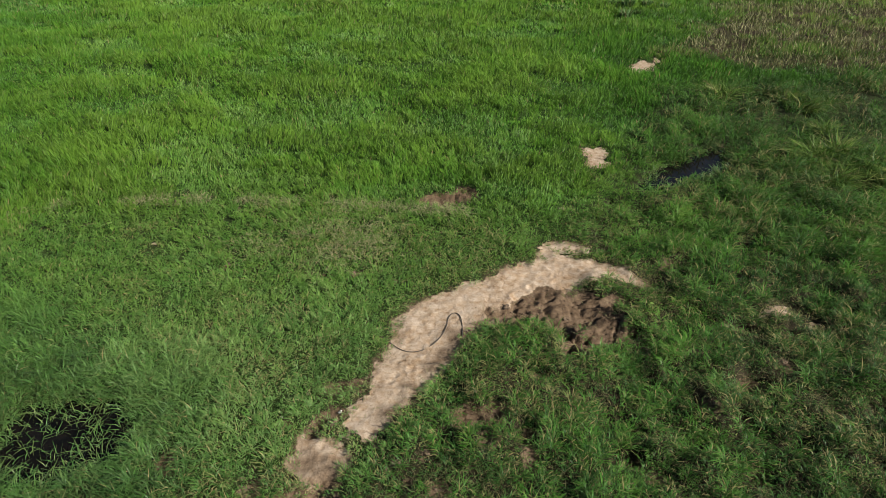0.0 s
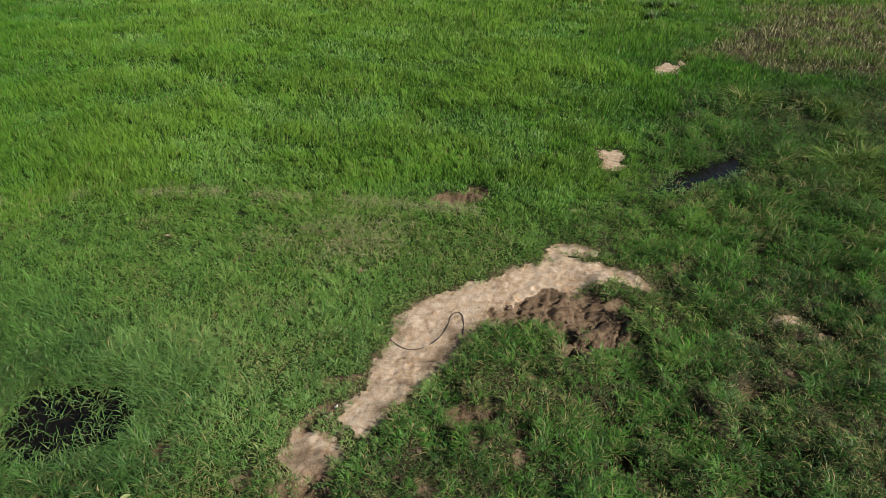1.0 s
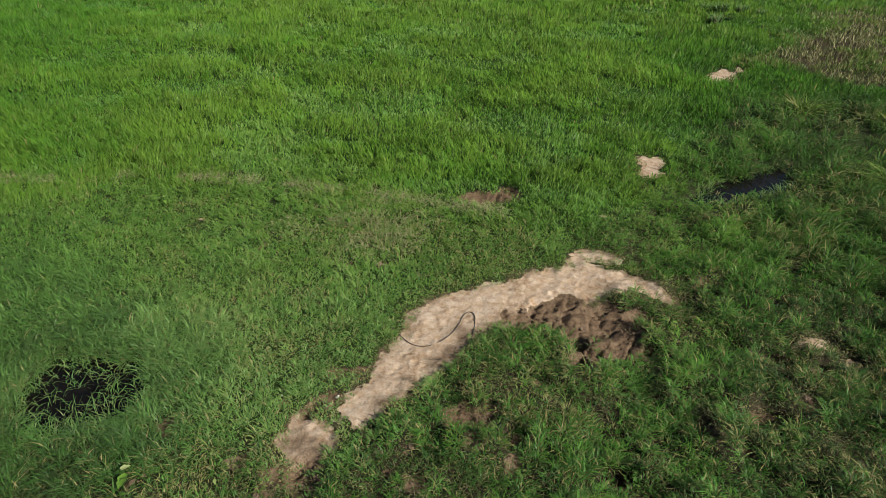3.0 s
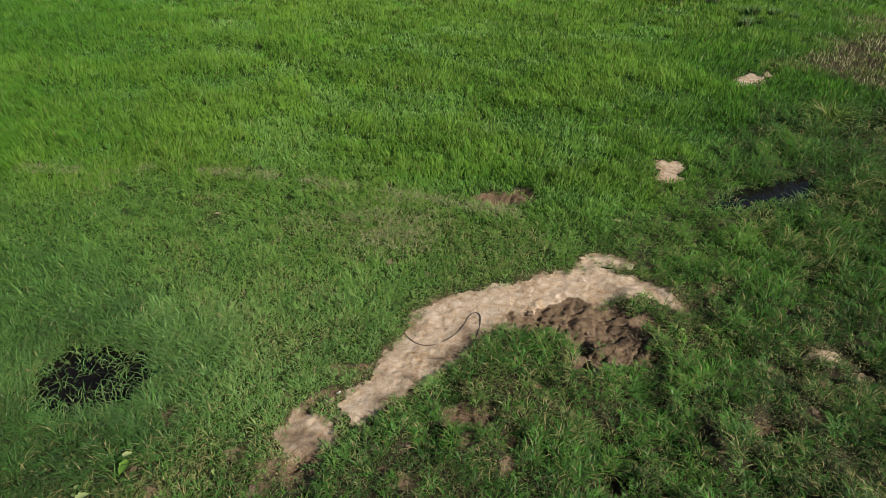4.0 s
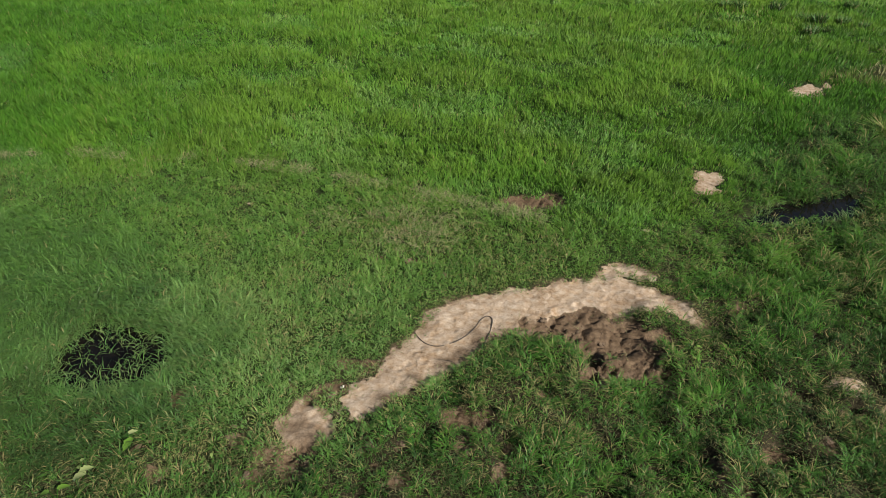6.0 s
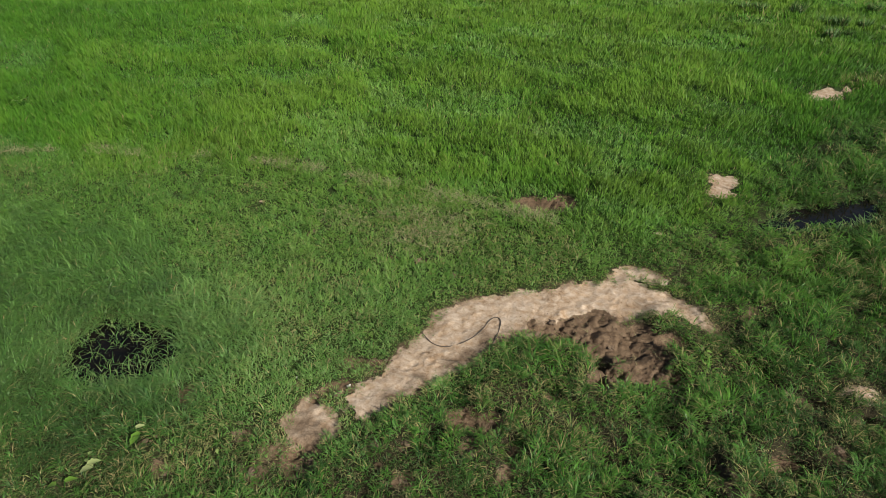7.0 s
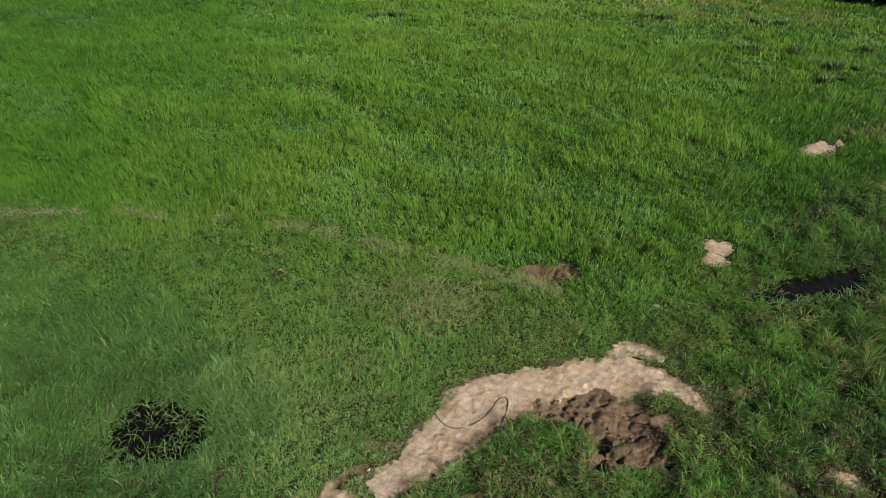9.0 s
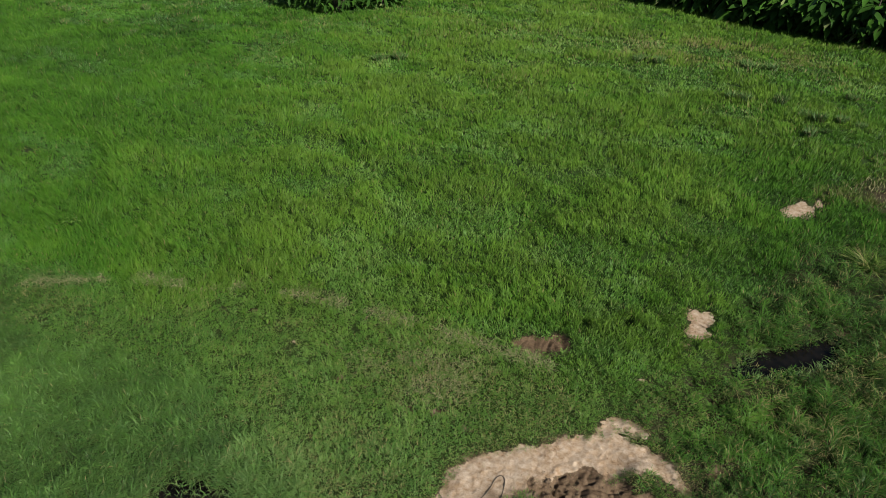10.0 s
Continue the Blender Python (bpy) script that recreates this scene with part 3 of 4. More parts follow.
    # swell crests are toned lighter and hollows darker, painting in their slope shading
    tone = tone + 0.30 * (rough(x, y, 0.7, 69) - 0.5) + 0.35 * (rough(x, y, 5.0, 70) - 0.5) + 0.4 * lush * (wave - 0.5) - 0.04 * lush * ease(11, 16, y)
    # besides random tone, gaps between tussocks are darkened as if in shade
    tone = tone + rng.normal(0, 0.13, k) * (1 - 0.5 * lush) + (0.24 + 0.14 * poached - 0.12 * lush) * (own - 0.5) + (0.14 + 0.1 * poached - 0.1 * lush) * (heart - 0.5)
    tone = tone - 0.20 * west - 0.16 * np.maximum(ease(-4.4, -7.6, x) * ease(11.0, 7.0, y), ease(-4.4, -5.6, x) * ease(8.0, 6.0, y)) - 0.2 * ease(5.6, 4.4, y) * ease(-1.8, -3.0, x)
    # round pale patch west of the track: a hazy glare put into the tone
    tone = tone + 0.2 * ease(1.3, 0.4, np.hypot(x + 3.7, y - 7.0)) + 0.12 * lush * np.exp(-((x + 5) / 6) ** 2)
    # last two terms: shade of deep gaps in the east, put into the tone
    tone = tone - 0.42 * ease(-11, -21, x) * ease(12, 19, y) - 0.36 * ease(-9, -13, x) * ease(18, 13, y) - 0.5 * ease(3.0, 6.0, x) * ease(8.5, 10.5, y) * ease(26, 20, y) - 0.3 * ease(2.6, 4.4, x) * ease(10.5, 8.5, y)
    tone = tone + 0.5 * (rough(x, y, 2.0, 77) - 0.5) * ease(24, 30, y)
    olive = ease(1.0, 0.3, np.hypot((x - 3.5) / 8, (y - 36.2) / 3.8)) * ease(0.3, 0.6, rough(x, y, 1.5, 73))
    drought = ease(0.50, 0.70, rough(x, y, 0.8, 71)) * (1 - lush) * (1 - 0.6 * west)
    drought = np.maximum(drought, 1.6 * ease(1.0, 0.4, np.hypot((x + 2.0) / 1.7, (y - 9.9) / 0.9)) * rough(x, y, 0.5, 72))
    grey = (0.7 * ease(9.4, 6.0, y) + 0.25 * ease(11.0, 9.0, y)) * (1 - lush) * (1 - 0.55 * ease(-4.2, -7.0, x))
    p_dry = 0.02 + 0.26 * drought + 0.05 * poached + 0.25 * ease(0.2, 0.02, bd) + 0.12 * poached * ease(0.6, 0.2, bd) + 0.45 * stub + 0.03 * (1 - lush) + 0.5 * olive + 0.06 * grey + 0.12 * ease(0.52, 0.65, rough(x, y, 2.2, 78)) * ease(24, 30, y)
    p_dry = p_dry * (1 - 0.7 * west) * (1 - 0.6 * ease(-5.0, -6.5, x) * ease(9.5, 8.0, y))
    tone = tone - 0.06 * grey + 0.3 * olive
    # leaves also turn cooler low in the swells, along with that painted shading
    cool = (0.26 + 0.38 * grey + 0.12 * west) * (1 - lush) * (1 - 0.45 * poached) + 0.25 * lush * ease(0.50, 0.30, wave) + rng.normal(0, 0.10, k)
    comb = 2 * np.pi * rough(x, y, 1.9, 67) * 1.7
    z0 = relief(x, y)
    sx, sy = (z0 - relief(x + 0.12, y)) / 0.12 * 1.4, (z0 - relief(x, y + 0.12)) / 0.12 * 1.4      # the lie of the sward
    # the leaves of each tuft
    foot = np.repeat(np.arange(k), each)
    n = len(foot)
    size = np.interp(y, [3, 8, 14, 21, 31, 45], [0.055, 0.06, 0.08, 0.12, 0.17, 0.26])
    a, q = rng.uniform(0, 2 * np.pi, n), np.sqrt(rng.uniform(0, 1, n))
    r = q * size[foot]
    px, py = x[foot] + r * np.cos(a), y[foot] + r * np.sin(a)
    leafy = np.where((not simple) & (rng.uniform(size=n) < (0.45 + 0.3 * poached)[foot]), 1.0, 0.0)   # leaves that spring from a stem, above the foot
    lift = leafy * h[foot] * rng.uniform(0.15, 0.75, n)
    bh = h[foot] * (1.08 - 0.3 * q * q) * np.where(leafy > 0, rng.uniform(0.4, 0.8, n), rng.uniform(0.55, 1.15, n))
    w = np.interp(py, [2.4, 2.6, 8, 14, 20, 28, 48], [0.014, 0.0095, 0.0108, 0.0140, 0.018, 0.026, 0.050]) * rng.uniform(0.7, 1.3, n) * (1.35 if simple else 1.0)
    pull = (0.35 + 0.25 * lush)[foot]
    vx = np.cos(a) * 0.75 + pull * np.cos(comb[foot]) + rng.normal(0, 0.35, n)
    vy = np.sin(a) * 0.75 + pull * np.sin(comb[foot]) + rng.normal(0, 0.35, n)
    lean = (rng.uniform(0.1, 0.8, n) if simple else rng.uniform(0.15, 0.9, n) * (1 - 0.4 * lush[foot])) + 0.35 * leafy * (1 - 0.4 * lush[foot]) + (0.25 * poached + 0.35 * short)[foot] * rng.uniform(0, 1, n)
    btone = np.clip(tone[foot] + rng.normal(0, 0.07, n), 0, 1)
    dry = np.where(rng.uniform(size=n) < p_dry[foot], rng.uniform(0.4, 1.0, n), rng.uniform(0, 0.10, n) + (0.06 * short)[foot] * rng.uniform(0, 1.6, n) + 0.25 * stub[foot])
    az = np.arctan2(vy, vx)
    spin = az + np.pi / 2 + rng.normal(0, 0.6, n)
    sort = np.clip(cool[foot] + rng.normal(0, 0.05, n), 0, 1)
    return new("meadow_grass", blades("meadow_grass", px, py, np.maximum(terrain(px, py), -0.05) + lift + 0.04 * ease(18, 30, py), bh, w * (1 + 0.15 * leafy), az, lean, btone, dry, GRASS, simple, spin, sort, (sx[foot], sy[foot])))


for y0, y1, simple, each, text in ((2.6, 6.5, False, 20, "short grazed grass with bare gaps and dry blades"), (6.5, 10, False, 20, "uneven green grass round the trampled soil"),
                                   (10, 14, False, 20, "green grass where grazed sward meets lush growth"), (14, 21, False, 18, "lush bright green meadow grass"),
                                   (21, 31, True, 20, "lush green meadow grass in the distance"), (31, 48, True, 18, "far bright green meadow grass"),
                                   (-5.5, 2.6, True, 11, "short grazed grass under the flying camera")):
    tagged(field(y0, y1, simple, each), text, "grass", kind="stuff")


def pool_fringe(pool, k, lo, hi, short, tall, label, stray=0.8):
    """Arching leaves that stand in and hang over a pool."""
    ang, rad = rng.uniform(0, 2 * np.pi, k), np.sqrt(rng.uniform(lo * lo, hi * hi, k))
    u, v, c, s = pool[2] * rad * np.cos(ang), pool[3] * rad * np.sin(ang), math.cos(pool[4]), math.sin(pool[4])
    bx, by = pool[0] + u * c - v * s, pool[1] + u * s + v * c
    inward = np.arctan2(pool[1] - by, pool[0] - bx) + rng.normal(0, stray, k)
    return tagged(new("pool_grass", blades("pool_grass", bx, by, np.maximum(terrain(bx, by), -0.05), rng.uniform(short, tall, k), rng.uniform(0.009, 0.014, k), inward,
                                           rng.uniform(0.5, 1.3, k), rng.uniform(0.2, 0.75, k), rng.uniform(0.0, 0.35, k), GRASS, sort=rng.uniform(0.6, 1.0, k))), label, "grass", kind="stuff")


pool_fringe(WEST_POOL, 800, 0.2, 1.2, 0.10, 0.26, "pale grass leaves standing in a dark pool", 3.0)
pool_fringe(WEST_POOL, 800, 0.95, 1.5, 0.14, 0.28, "arching grass leaves hanging over a dark pool")
pool_fringe(EAST_POOL, 520, 0.95, 1.4, 0.10, 0.24, "rank grass leaves leaning over a dark pool")

# withered stalks in the brown stubble
k = 26000
sx, sy = rng.uniform(7.0, 20, k), rng.uniform(18.5, 30, k)
ok = rng.uniform(size=k) < stubble_m(sx, sy) * (0.25 + 0.75 * ease(0.3, 0.55, rough(sx, sy, 0.7, 81)))
sx, sy = sx[ok], sy[ok]
k = len(sx)
tagged(new("stubble", blades("stubble", sx, sy, terrain(sx, sy), rng.uniform(0.12, 0.30, k), rng.uniform(0.016, 0.034, k), rng.uniform(0, 6.28, k),
                             rng.uniform(0.05, 0.8, k), rng.uniform(0, 1, k), rng.uniform(0, 0.3, k), STRAW)),
       "withered brown stalks on bare dark soil", "stubble", kind="stuff")


def tuft_mesh(k, height, spread, width, dry_share, mat, seed, hue=0.45, arch=1.15, leafy=False, stray=0.45, comb=None):
    """A clump of arching leaves that spring from one foot."""
    g = np.random.default_rng(seed)
    a, r = g.uniform(0, 2 * np.pi, k), spread * np.sqrt(g.uniform(0, 1, k))
    dry = np.where(g.uniform(size=k) < dry_share, g.uniform(0.5, 1, k), g.uniform(0, 0.15, k))
    lift = height * g.uniform(0.0, 0.8, k) * (1 - 0.6 * r / spread) if leafy else np.zeros(k)
    return blades("grass_tuft", r * np.cos(a), r * np.sin(a), lift, height * g.uniform(0.55, 1.15, k) * (0.42 if leafy else 1.0), width * g.uniform(0.7, 1.3, k),
                  (a if comb is None else np.where(g.uniform(size=k) < 0.35, a, comb)) + g.normal(0, stray, k), g.uniform(0.2 * arch, arch, k), np.clip(g.normal(hue, 0.2, k), 0, 1), dry, mat)


sedge_kinds = [tuft_mesh(340, 0.74, 0.30, 0.024, 0.14, SEDGE, s, 0.48, 1.9, stray=1.0, comb=1.0) for s in (1, 2, 3)]
small_kinds = [tuft_mesh(230, 0.20, 0.16, 0.012, 0.05, GRASS, s, 0.5, 1.1, True) for s in (4, 5, 6)]
far_kinds = [tuft_mesh(260, 0.55, 0.24, 0.03, 0.16, GRASS, s, 0.34, 0.55) for s in (7, 8)]


def plant_tuft(kinds, x, y, size, label, group):
    ob = new("grass_tuft", kinds[int(rng.integers(len(kinds)))])
    ob.matrix_basis = pose(x, y, float(terrain(np.array([x]), np.array([y]))[0]) - 0.01, 0, 0, float(rng.uniform(0, 360))) @ Matrix.Diagonal((size, size, size * float(rng.uniform(0.8, 1.1)), 1))
    return tagged(ob, label, "grass tuft", group)


for x, y in ((7.0, 13.6), (7.3, 13.0), (7.9, 13.2), (8.2, 12.7), (8.6, 12.3), (8.9, 12.9), (9.3, 12.4), (9.6, 13.4), (8.2, 13.8), (8.7, 13.5), (8.8, 11.7), (9.4, 11.9), (10.0, 12.8),
             (7.6, 17.4), (8.3, 17.2), (8.9, 16.8), (9.4, 16.4), (10.2, 15.6), (9.9, 16.9), (9.2, 15.0), (8.0, 12.2), (10.3, 13.6)):
    sx, sy = x + rng.normal(0, 0.15), y + rng.normal(0, 0.15)
    if pool_d(np.array([sx]), np.array([sy]), EAST_POOL)[0] < 0.3 or mud_shade_d(np.array([sx]), np.array([sy]))[0] < 0.1:
        continue
    plant_tuft(sedge_kinds, sx, sy, rng.uniform(0.5, 0.9), "tall arching sedge clump with pale leaf tips", "sedge clumps")
made = 0
while made < 130:
    x, y = rng.uniform(1.5, 10), rng.uniform(4, 18)
    if rough_m(np.array([x]), np.array([y]))[0] > 0.5 and x < 3 + 0.56 * y and bare_d(np.array([x]), np.array([y]))[0] > 0.12 and mud_shade_d(np.array([x]), np.array([y]))[0] > 0.1 \
            and pool_d(np.array([x]), np.array([y]), EAST_POOL)[0] > 0.15:
        plant_tuft(small_kinds, x, y, rng.uniform(0.5, 0.9), "green grass tuft on poached ground", "grass tufts")
        made += 1
plant_tuft(far_kinds, 1.65, 13.4, 0.45, "small dark green rank weed clump", "weed clumps")
for x, y in ((7.4, 27.3), (6.3, 29.6), (7.3, 28.3), (7.4, 26.5), (5.1, 34.3), (4.5, 29.3), (0.3, 33.6), (1.2, 33.4), (8.6, 27.6), (6.0, 34.0), (9.0, 31.0), (-11.3, 29.6), (-10.5, 29.9), (-26.0, 29.5), (-28.5, 31.0), (-31.0, 30.2), (-33.5, 32.5), (-24.0, 33.0), (-29.0, 34.5), (-36.0, 34.0)):
    for _ in range(2):
        plant_tuft(far_kinds, x + rng.normal(0, 0.22), y + rng.normal(0, 0.22), rng.uniform(0.5, 0.95), "dark rank weed clump in the meadow", "weed clumps")


# ---------------------------------------------------------------- broad-leaved plants
def leaf_mesh(name, length, width, droop, tone, dry, fold=0.18):
    """One heart-shaped leaf blade with a folded midrib, from its stalk at the origin along +x."""
    co, loops, starts = [], [], []
    rows = 7
    for i in range(rows + 1):
        s = i / rows
        half = width * (math.sin(math.pi * min(1, s * 0.92 + 0.08)) ** 0.75) * (1 - 0.35 * s) * (0.0 if i == rows else 1.0) * (1 + 0.2 * math.sin(2.7 * i + 40 * length))
        z = -droop * length * s * s
        co += [(length * s, half, z + fold * half), (length * s, 0, z), (length * s, -half, z + fold * half)]
    for i in range(rows):
        for j in range(2):
            a = i * 3 + j
            starts.append(len(loops))
            loops += [a, a + 3, a + 4, a + 1]
    k = len(co)
    return mesh_from(name, np.array(co), np.array(loops), np.array(starts), [LEAF], [("tone", np.full(k, tone)), ("dry", np.full(k, dry))], True)


def ground_z(x, y):
    return float(terrain(np.array([x]), np.array([y]))[0])


def stalk(bm, a, b, r):
    """A thin bent stalk between two points."""
    a, b = Vector(a), Vector(b)
    rings = []
    for i in range(4):
        c = a.lerp(b, i / 3) + Vector((0, 0, 0.12 * (b - a).length * math.sin(math.pi * i / 3)))
        rings.append([bm.verts.new(c + Vector((r * math.cos(t), r * math.sin(t), 0))) for t in (0, 2.09, 4.19)])
    for p, n in zip(rings, rings[1:]):
        for j in range(3):
            bm.faces.new((p[j], p[(j + 1) % 3], n[(j + 1) % 3], n[j]))


def creeper(x, y, leaves, label):
    """A low plant: a root stock and a few large leaves on stalks."""
    root = tagged(new("broadleaf_plant"), label, "plant")
    root.matrix_basis = pose(x, y, ground_z(x, y))
    for dx, dy, h, size, turn, tip, tone, dry in leaves:
        bm = bmesh.new()
        stalk(bm, (0, 0, 0), (dx, dy, h), 0.006)
        part("stalk", bm, LEAF, root)
        size *= 0.68
        lf = new("leaf", leaf_mesh("leaf", size, size * 0.36, 0.25, tone, dry, 0.45))
        lf.parent = root
        lf.matrix_basis = pose(dx, dy, h, 0, tip, turn)
    return root


creeper(-3.48, 3.82, [(0.04, -0.03, 0.17, 0.21, 60, 4, 0.95, 0.8), (0.117, -0.03, 0.16, 0.25, 210, 6, 0.95, 0.95), (-0.05, 0.085, 0.17, 0.11, 100, 5, 0.95, 0.6),
                      (-0.01, 0.01, 0.15, 0.11, 150, 0, 0.95, 0.55)], "low plant with pale yellow-green curled leaves in grass")
creeper(-3.53, 3.5, [(0.02, 0.03, 0.15, 0.19, 60, 8, 0.9, 0.05), (-0.04, -0.03, 0.15, 0.18, 200, 10, 0.9, 0.1)], "low plant with bright green leaves in grass")
creeper(-3.2, 4.25, [(0.06, 0.06, 0.18, 0.25, 260, 10, 0.85, 0.05), (-0.03, 0.08, 0.15, 0.17, 170, 5, 0.3, 0.03), (-0.04, 0.10, 0.17, 0.16, 45, -15, 0.9, 1.0)],
        "low plant with broad green and one withered leaf")
creeper(-2.35, 4.6, [(0.0, 0.05, 0.10, 0.10, 160, 5, 0.9, 0.6), (-0.1, 0.22, 0.1, 0.1, 20, 5, 0.8, 0.5), (0.1, -0.1, 0.1, 0.09, 300, 5, 1.0, 0.5)], "sparse seedling with small pale leaves")
creeper(-5.95, 10.35, [(0, 0, 0.2, 0.16, 80, 0, 1.0, 0.15), (0.06, -0.05, 0.17, 0.15, 300, 5, 1.0, 0.1), (-0.07, 0.0, 0.18, 0.15, 170, 5, 0.95, 0.15)], "bright yellow-green weed standing in the sward")
creeper(3.05, 8.05, [(0.05, 0, 0.12, 0.13, 20, 5, 1.0, 0.2), (-0.06, 0.03, 0.12, 0.12, 160, 5, 1.0, 0.1)], "bright green weed beside the trampled mud")
creeper(-13.3, 12.25, [(0.16 * math.cos(a * 2.3), 0.16 * math.sin(a * 2.3), 0.2 + 0.02 * a, 0.14, math.degrees(a), 5, 0.9, 0.12) for a in (0.3, 1.0, 1.7, 2.6, 3.2, 3.9, 4.6, 5.2)], "tall light green broad-leaved weed in lush grass")
weeds = 0
while weeds < 34:
    x, y = rng.uniform(-16, 7), rng.uniform(5, 27)
    if x > -2.5 - 0.95 * y and x < 2 + 0.5 * y and bare_d(np.array([x]), np.array([y]))[0] > 0.3 and mud_shade_d(np.array([x]), np.array([y]))[0] > 0.3 \
            and min(pool_d(np.array([x]), np.array([y]), p)[0] for p in (WEST_POOL, EAST_POOL)) > 0.3:
        high, start = rng.uniform(0.13, 0.24), rng.uniform(0, 6)
        tagged(creeper(x, y, [(0.05 * math.cos(start + i * 1.7), 0.05 * math.sin(start + i * 1.7), high * rng.uniform(0.7, 1.1), rng.uniform(0.07, 0.13), math.degrees(start + i * 1.7),
                               rng.uniform(-5, 20), rng.uniform(0.35, 0.8), rng.uniform(0.0, 0.2)) for i in range(int(rng.integers(4, 7)))],
                       "small light green herb among the grass"), group="small herbs")
        weeds += 1


# ---------------------------------------------------------------- shrubs at the field's far edge
def shrub(x, y, radius, height, leaves, leaf_len, seed, label):
    """A stem with branches and a crown of large separate leaves, uneven, with gaps."""
    g = np.random.default_rng(seed)
    root = tagged(new("shrub"), label, "shrub", "shrubs along the field edge")
    root.matrix_basis = pose(x, y, ground_z(x, y) - 0.05)
    bm = bmesh.new()
    for _ in range(9):
        a, reach = g.uniform(0, 2 * math.pi), radius * g.uniform(0.3, 0.85)
        tip = (reach * math.cos(a), reach * math.sin(a), height * g.uniform(0.5, 0.95))
        stalk(bm, (0.1 * math.cos(a), 0.1 * math.sin(a), 0), tip, 0.035)
    part("stems", bm, BARK, root)
    c = g.normal(size=(leaves, 3))
    c /= np.linalg.norm(c, axis=1)[:, None]
    lump = 0.72 + 0.5 * patchy(c[:, 0] * 3 + 10, c[:, 1] * 3 + c[:, 2] * 2, 1.0, seed)
    c *= (lump * g.uniform(0.55, 1.0, leaves) ** 0.5)[:, None]
    base = np.stack([c[:, 0] * radius, c[:, 1] * radius, height * (0.5 + 0.5 * c[:, 2])], 1)
    base[:, 2] = np.maximum(base[:, 2], 0.12)
    out = np.arctan2(c[:, 1], c[:, 0]) + g.normal(0, 0.7, leaves)
    size = leaf_len * g.uniform(0.55, 1.2, leaves)
    drop = g.uniform(-0.2, 0.9, leaves)
    f = np.stack([np.cos(out), np.sin(out), -drop], 1)
    f /= np.linalg.norm(f, axis=1)[:, None]
    s = np.stack([-np.sin(out), np.cos(out), g.normal(0, 0.35, leaves)], 1)
    sz = size[:, None]
    down = np.array([0, 0, 1.0])
    low, high = base + f * sz * 0.28, base + f * sz * 0.66 - down * sz * 0.06
    tip = base + f * sz - down * sz * 0.2
    co = np.stack([base, low + s * sz * 0.16, high + s * sz * 0.15, tip, high - s * sz * 0.15, low - s * sz * 0.16, base + f * sz * 0.48 - down * sz * 0.09], 1).reshape(-1, 3)
    i = np.arange(leaves)[:, None] * 7
    loops = (i + np.array([[0, 6, 1, 1, 6, 2, 2, 6, 3, 3, 6, 4, 4, 6, 5, 5, 6, 0]])).ravel()
    tone = np.clip(g.normal(0.12, 0.25, leaves), 0, 1)
    dry = np.where(g.uniform(size=leaves) < 0.04, 0.6, 0.03)
    crown = new("crown", mesh_from("crown", co, loops, np.arange(leaves * 6) * 3, [LEAF], [("tone", np.repeat(tone, 7)), ("dry", np.repeat(dry, 7))], True))
    crown.parent = root
    return root


seed = 100
for x, y, r, h in ((-20.3, 39.0, 1.7, 2.6), (-18.2, 38.6, 1.8, 2.8), (-16.3, 40.6, 1.6, 2.6), (-19.0, 41.0, 2.0, 3.2), (-17.0, 42.6, 1.8, 3.0)):
    seed += 1
    shrub(x, y, r, h, 560, 0.5, seed, "dense dark green leafy shrub standing in grass")
for x, y, r, h in ((1.0, 46.8, 1.7, 2.4), (3.2, 45.6, 1.7, 2.6), (5.3, 44.4, 1.8, 2.7), (7.4, 43.3, 1.8, 2.8), (9.4, 42.4, 1.9, 2.9), (11.3, 41.6, 1.9, 3.0), (13.3, 40.8, 1.9, 3.0),
                   (15.2, 40.2, 1.9, 3.0), (6.6, 46.6, 2.2, 3.4), (9.6, 45.6, 2.2, 3.4), (12.6, 44.5, 2.3, 3.6), (15.5, 43.6, 2.2, 3.5), (8.5, 49.2, 2.4, 3.8), (12.0, 48.4, 2.4, 3.8), (15.5, 47.5, 2.4, 3.8),
                   (11.0, 51.8, 2.5, 4.0), (15.0, 51.0, 2.5, 4.0), (4.0, 48.2, 2.0, 3.0)):
    seed += 1
    shrub(x, y, r, h, 400, 1.0, seed, "dark broad-leaved shrub in a dense hedge row")


# ---------------------------------------------------------------- loose things on the soil
def cord(name, points, radius, mat):
    """A round cord through a few points, smooth between them."""
    cu = bpy.data.curves.new(name, "CURVE")
    cu.dimensions, cu.bevel_depth, cu.bevel_resolution, cu.resolution_u = "3D", radius, 2, 8
    sp = cu.splines.new("NURBS")
    sp.points.add(len(points) - 1)
    sp.order_u, sp.use_endpoint_u = 3, True
    for p, (x, y, up) in zip(sp.points, points):
        p.co = (x, y, ground_z(x, y) + radius + up, 1)
    tmp = bpy.data.objects.new(name, cu)
    me = bpy.data.meshes.new_from_object(tmp)
    bpy.data.objects.remove(tmp)
    me.materials.clear()
    me.materials.append(mat)
    return me


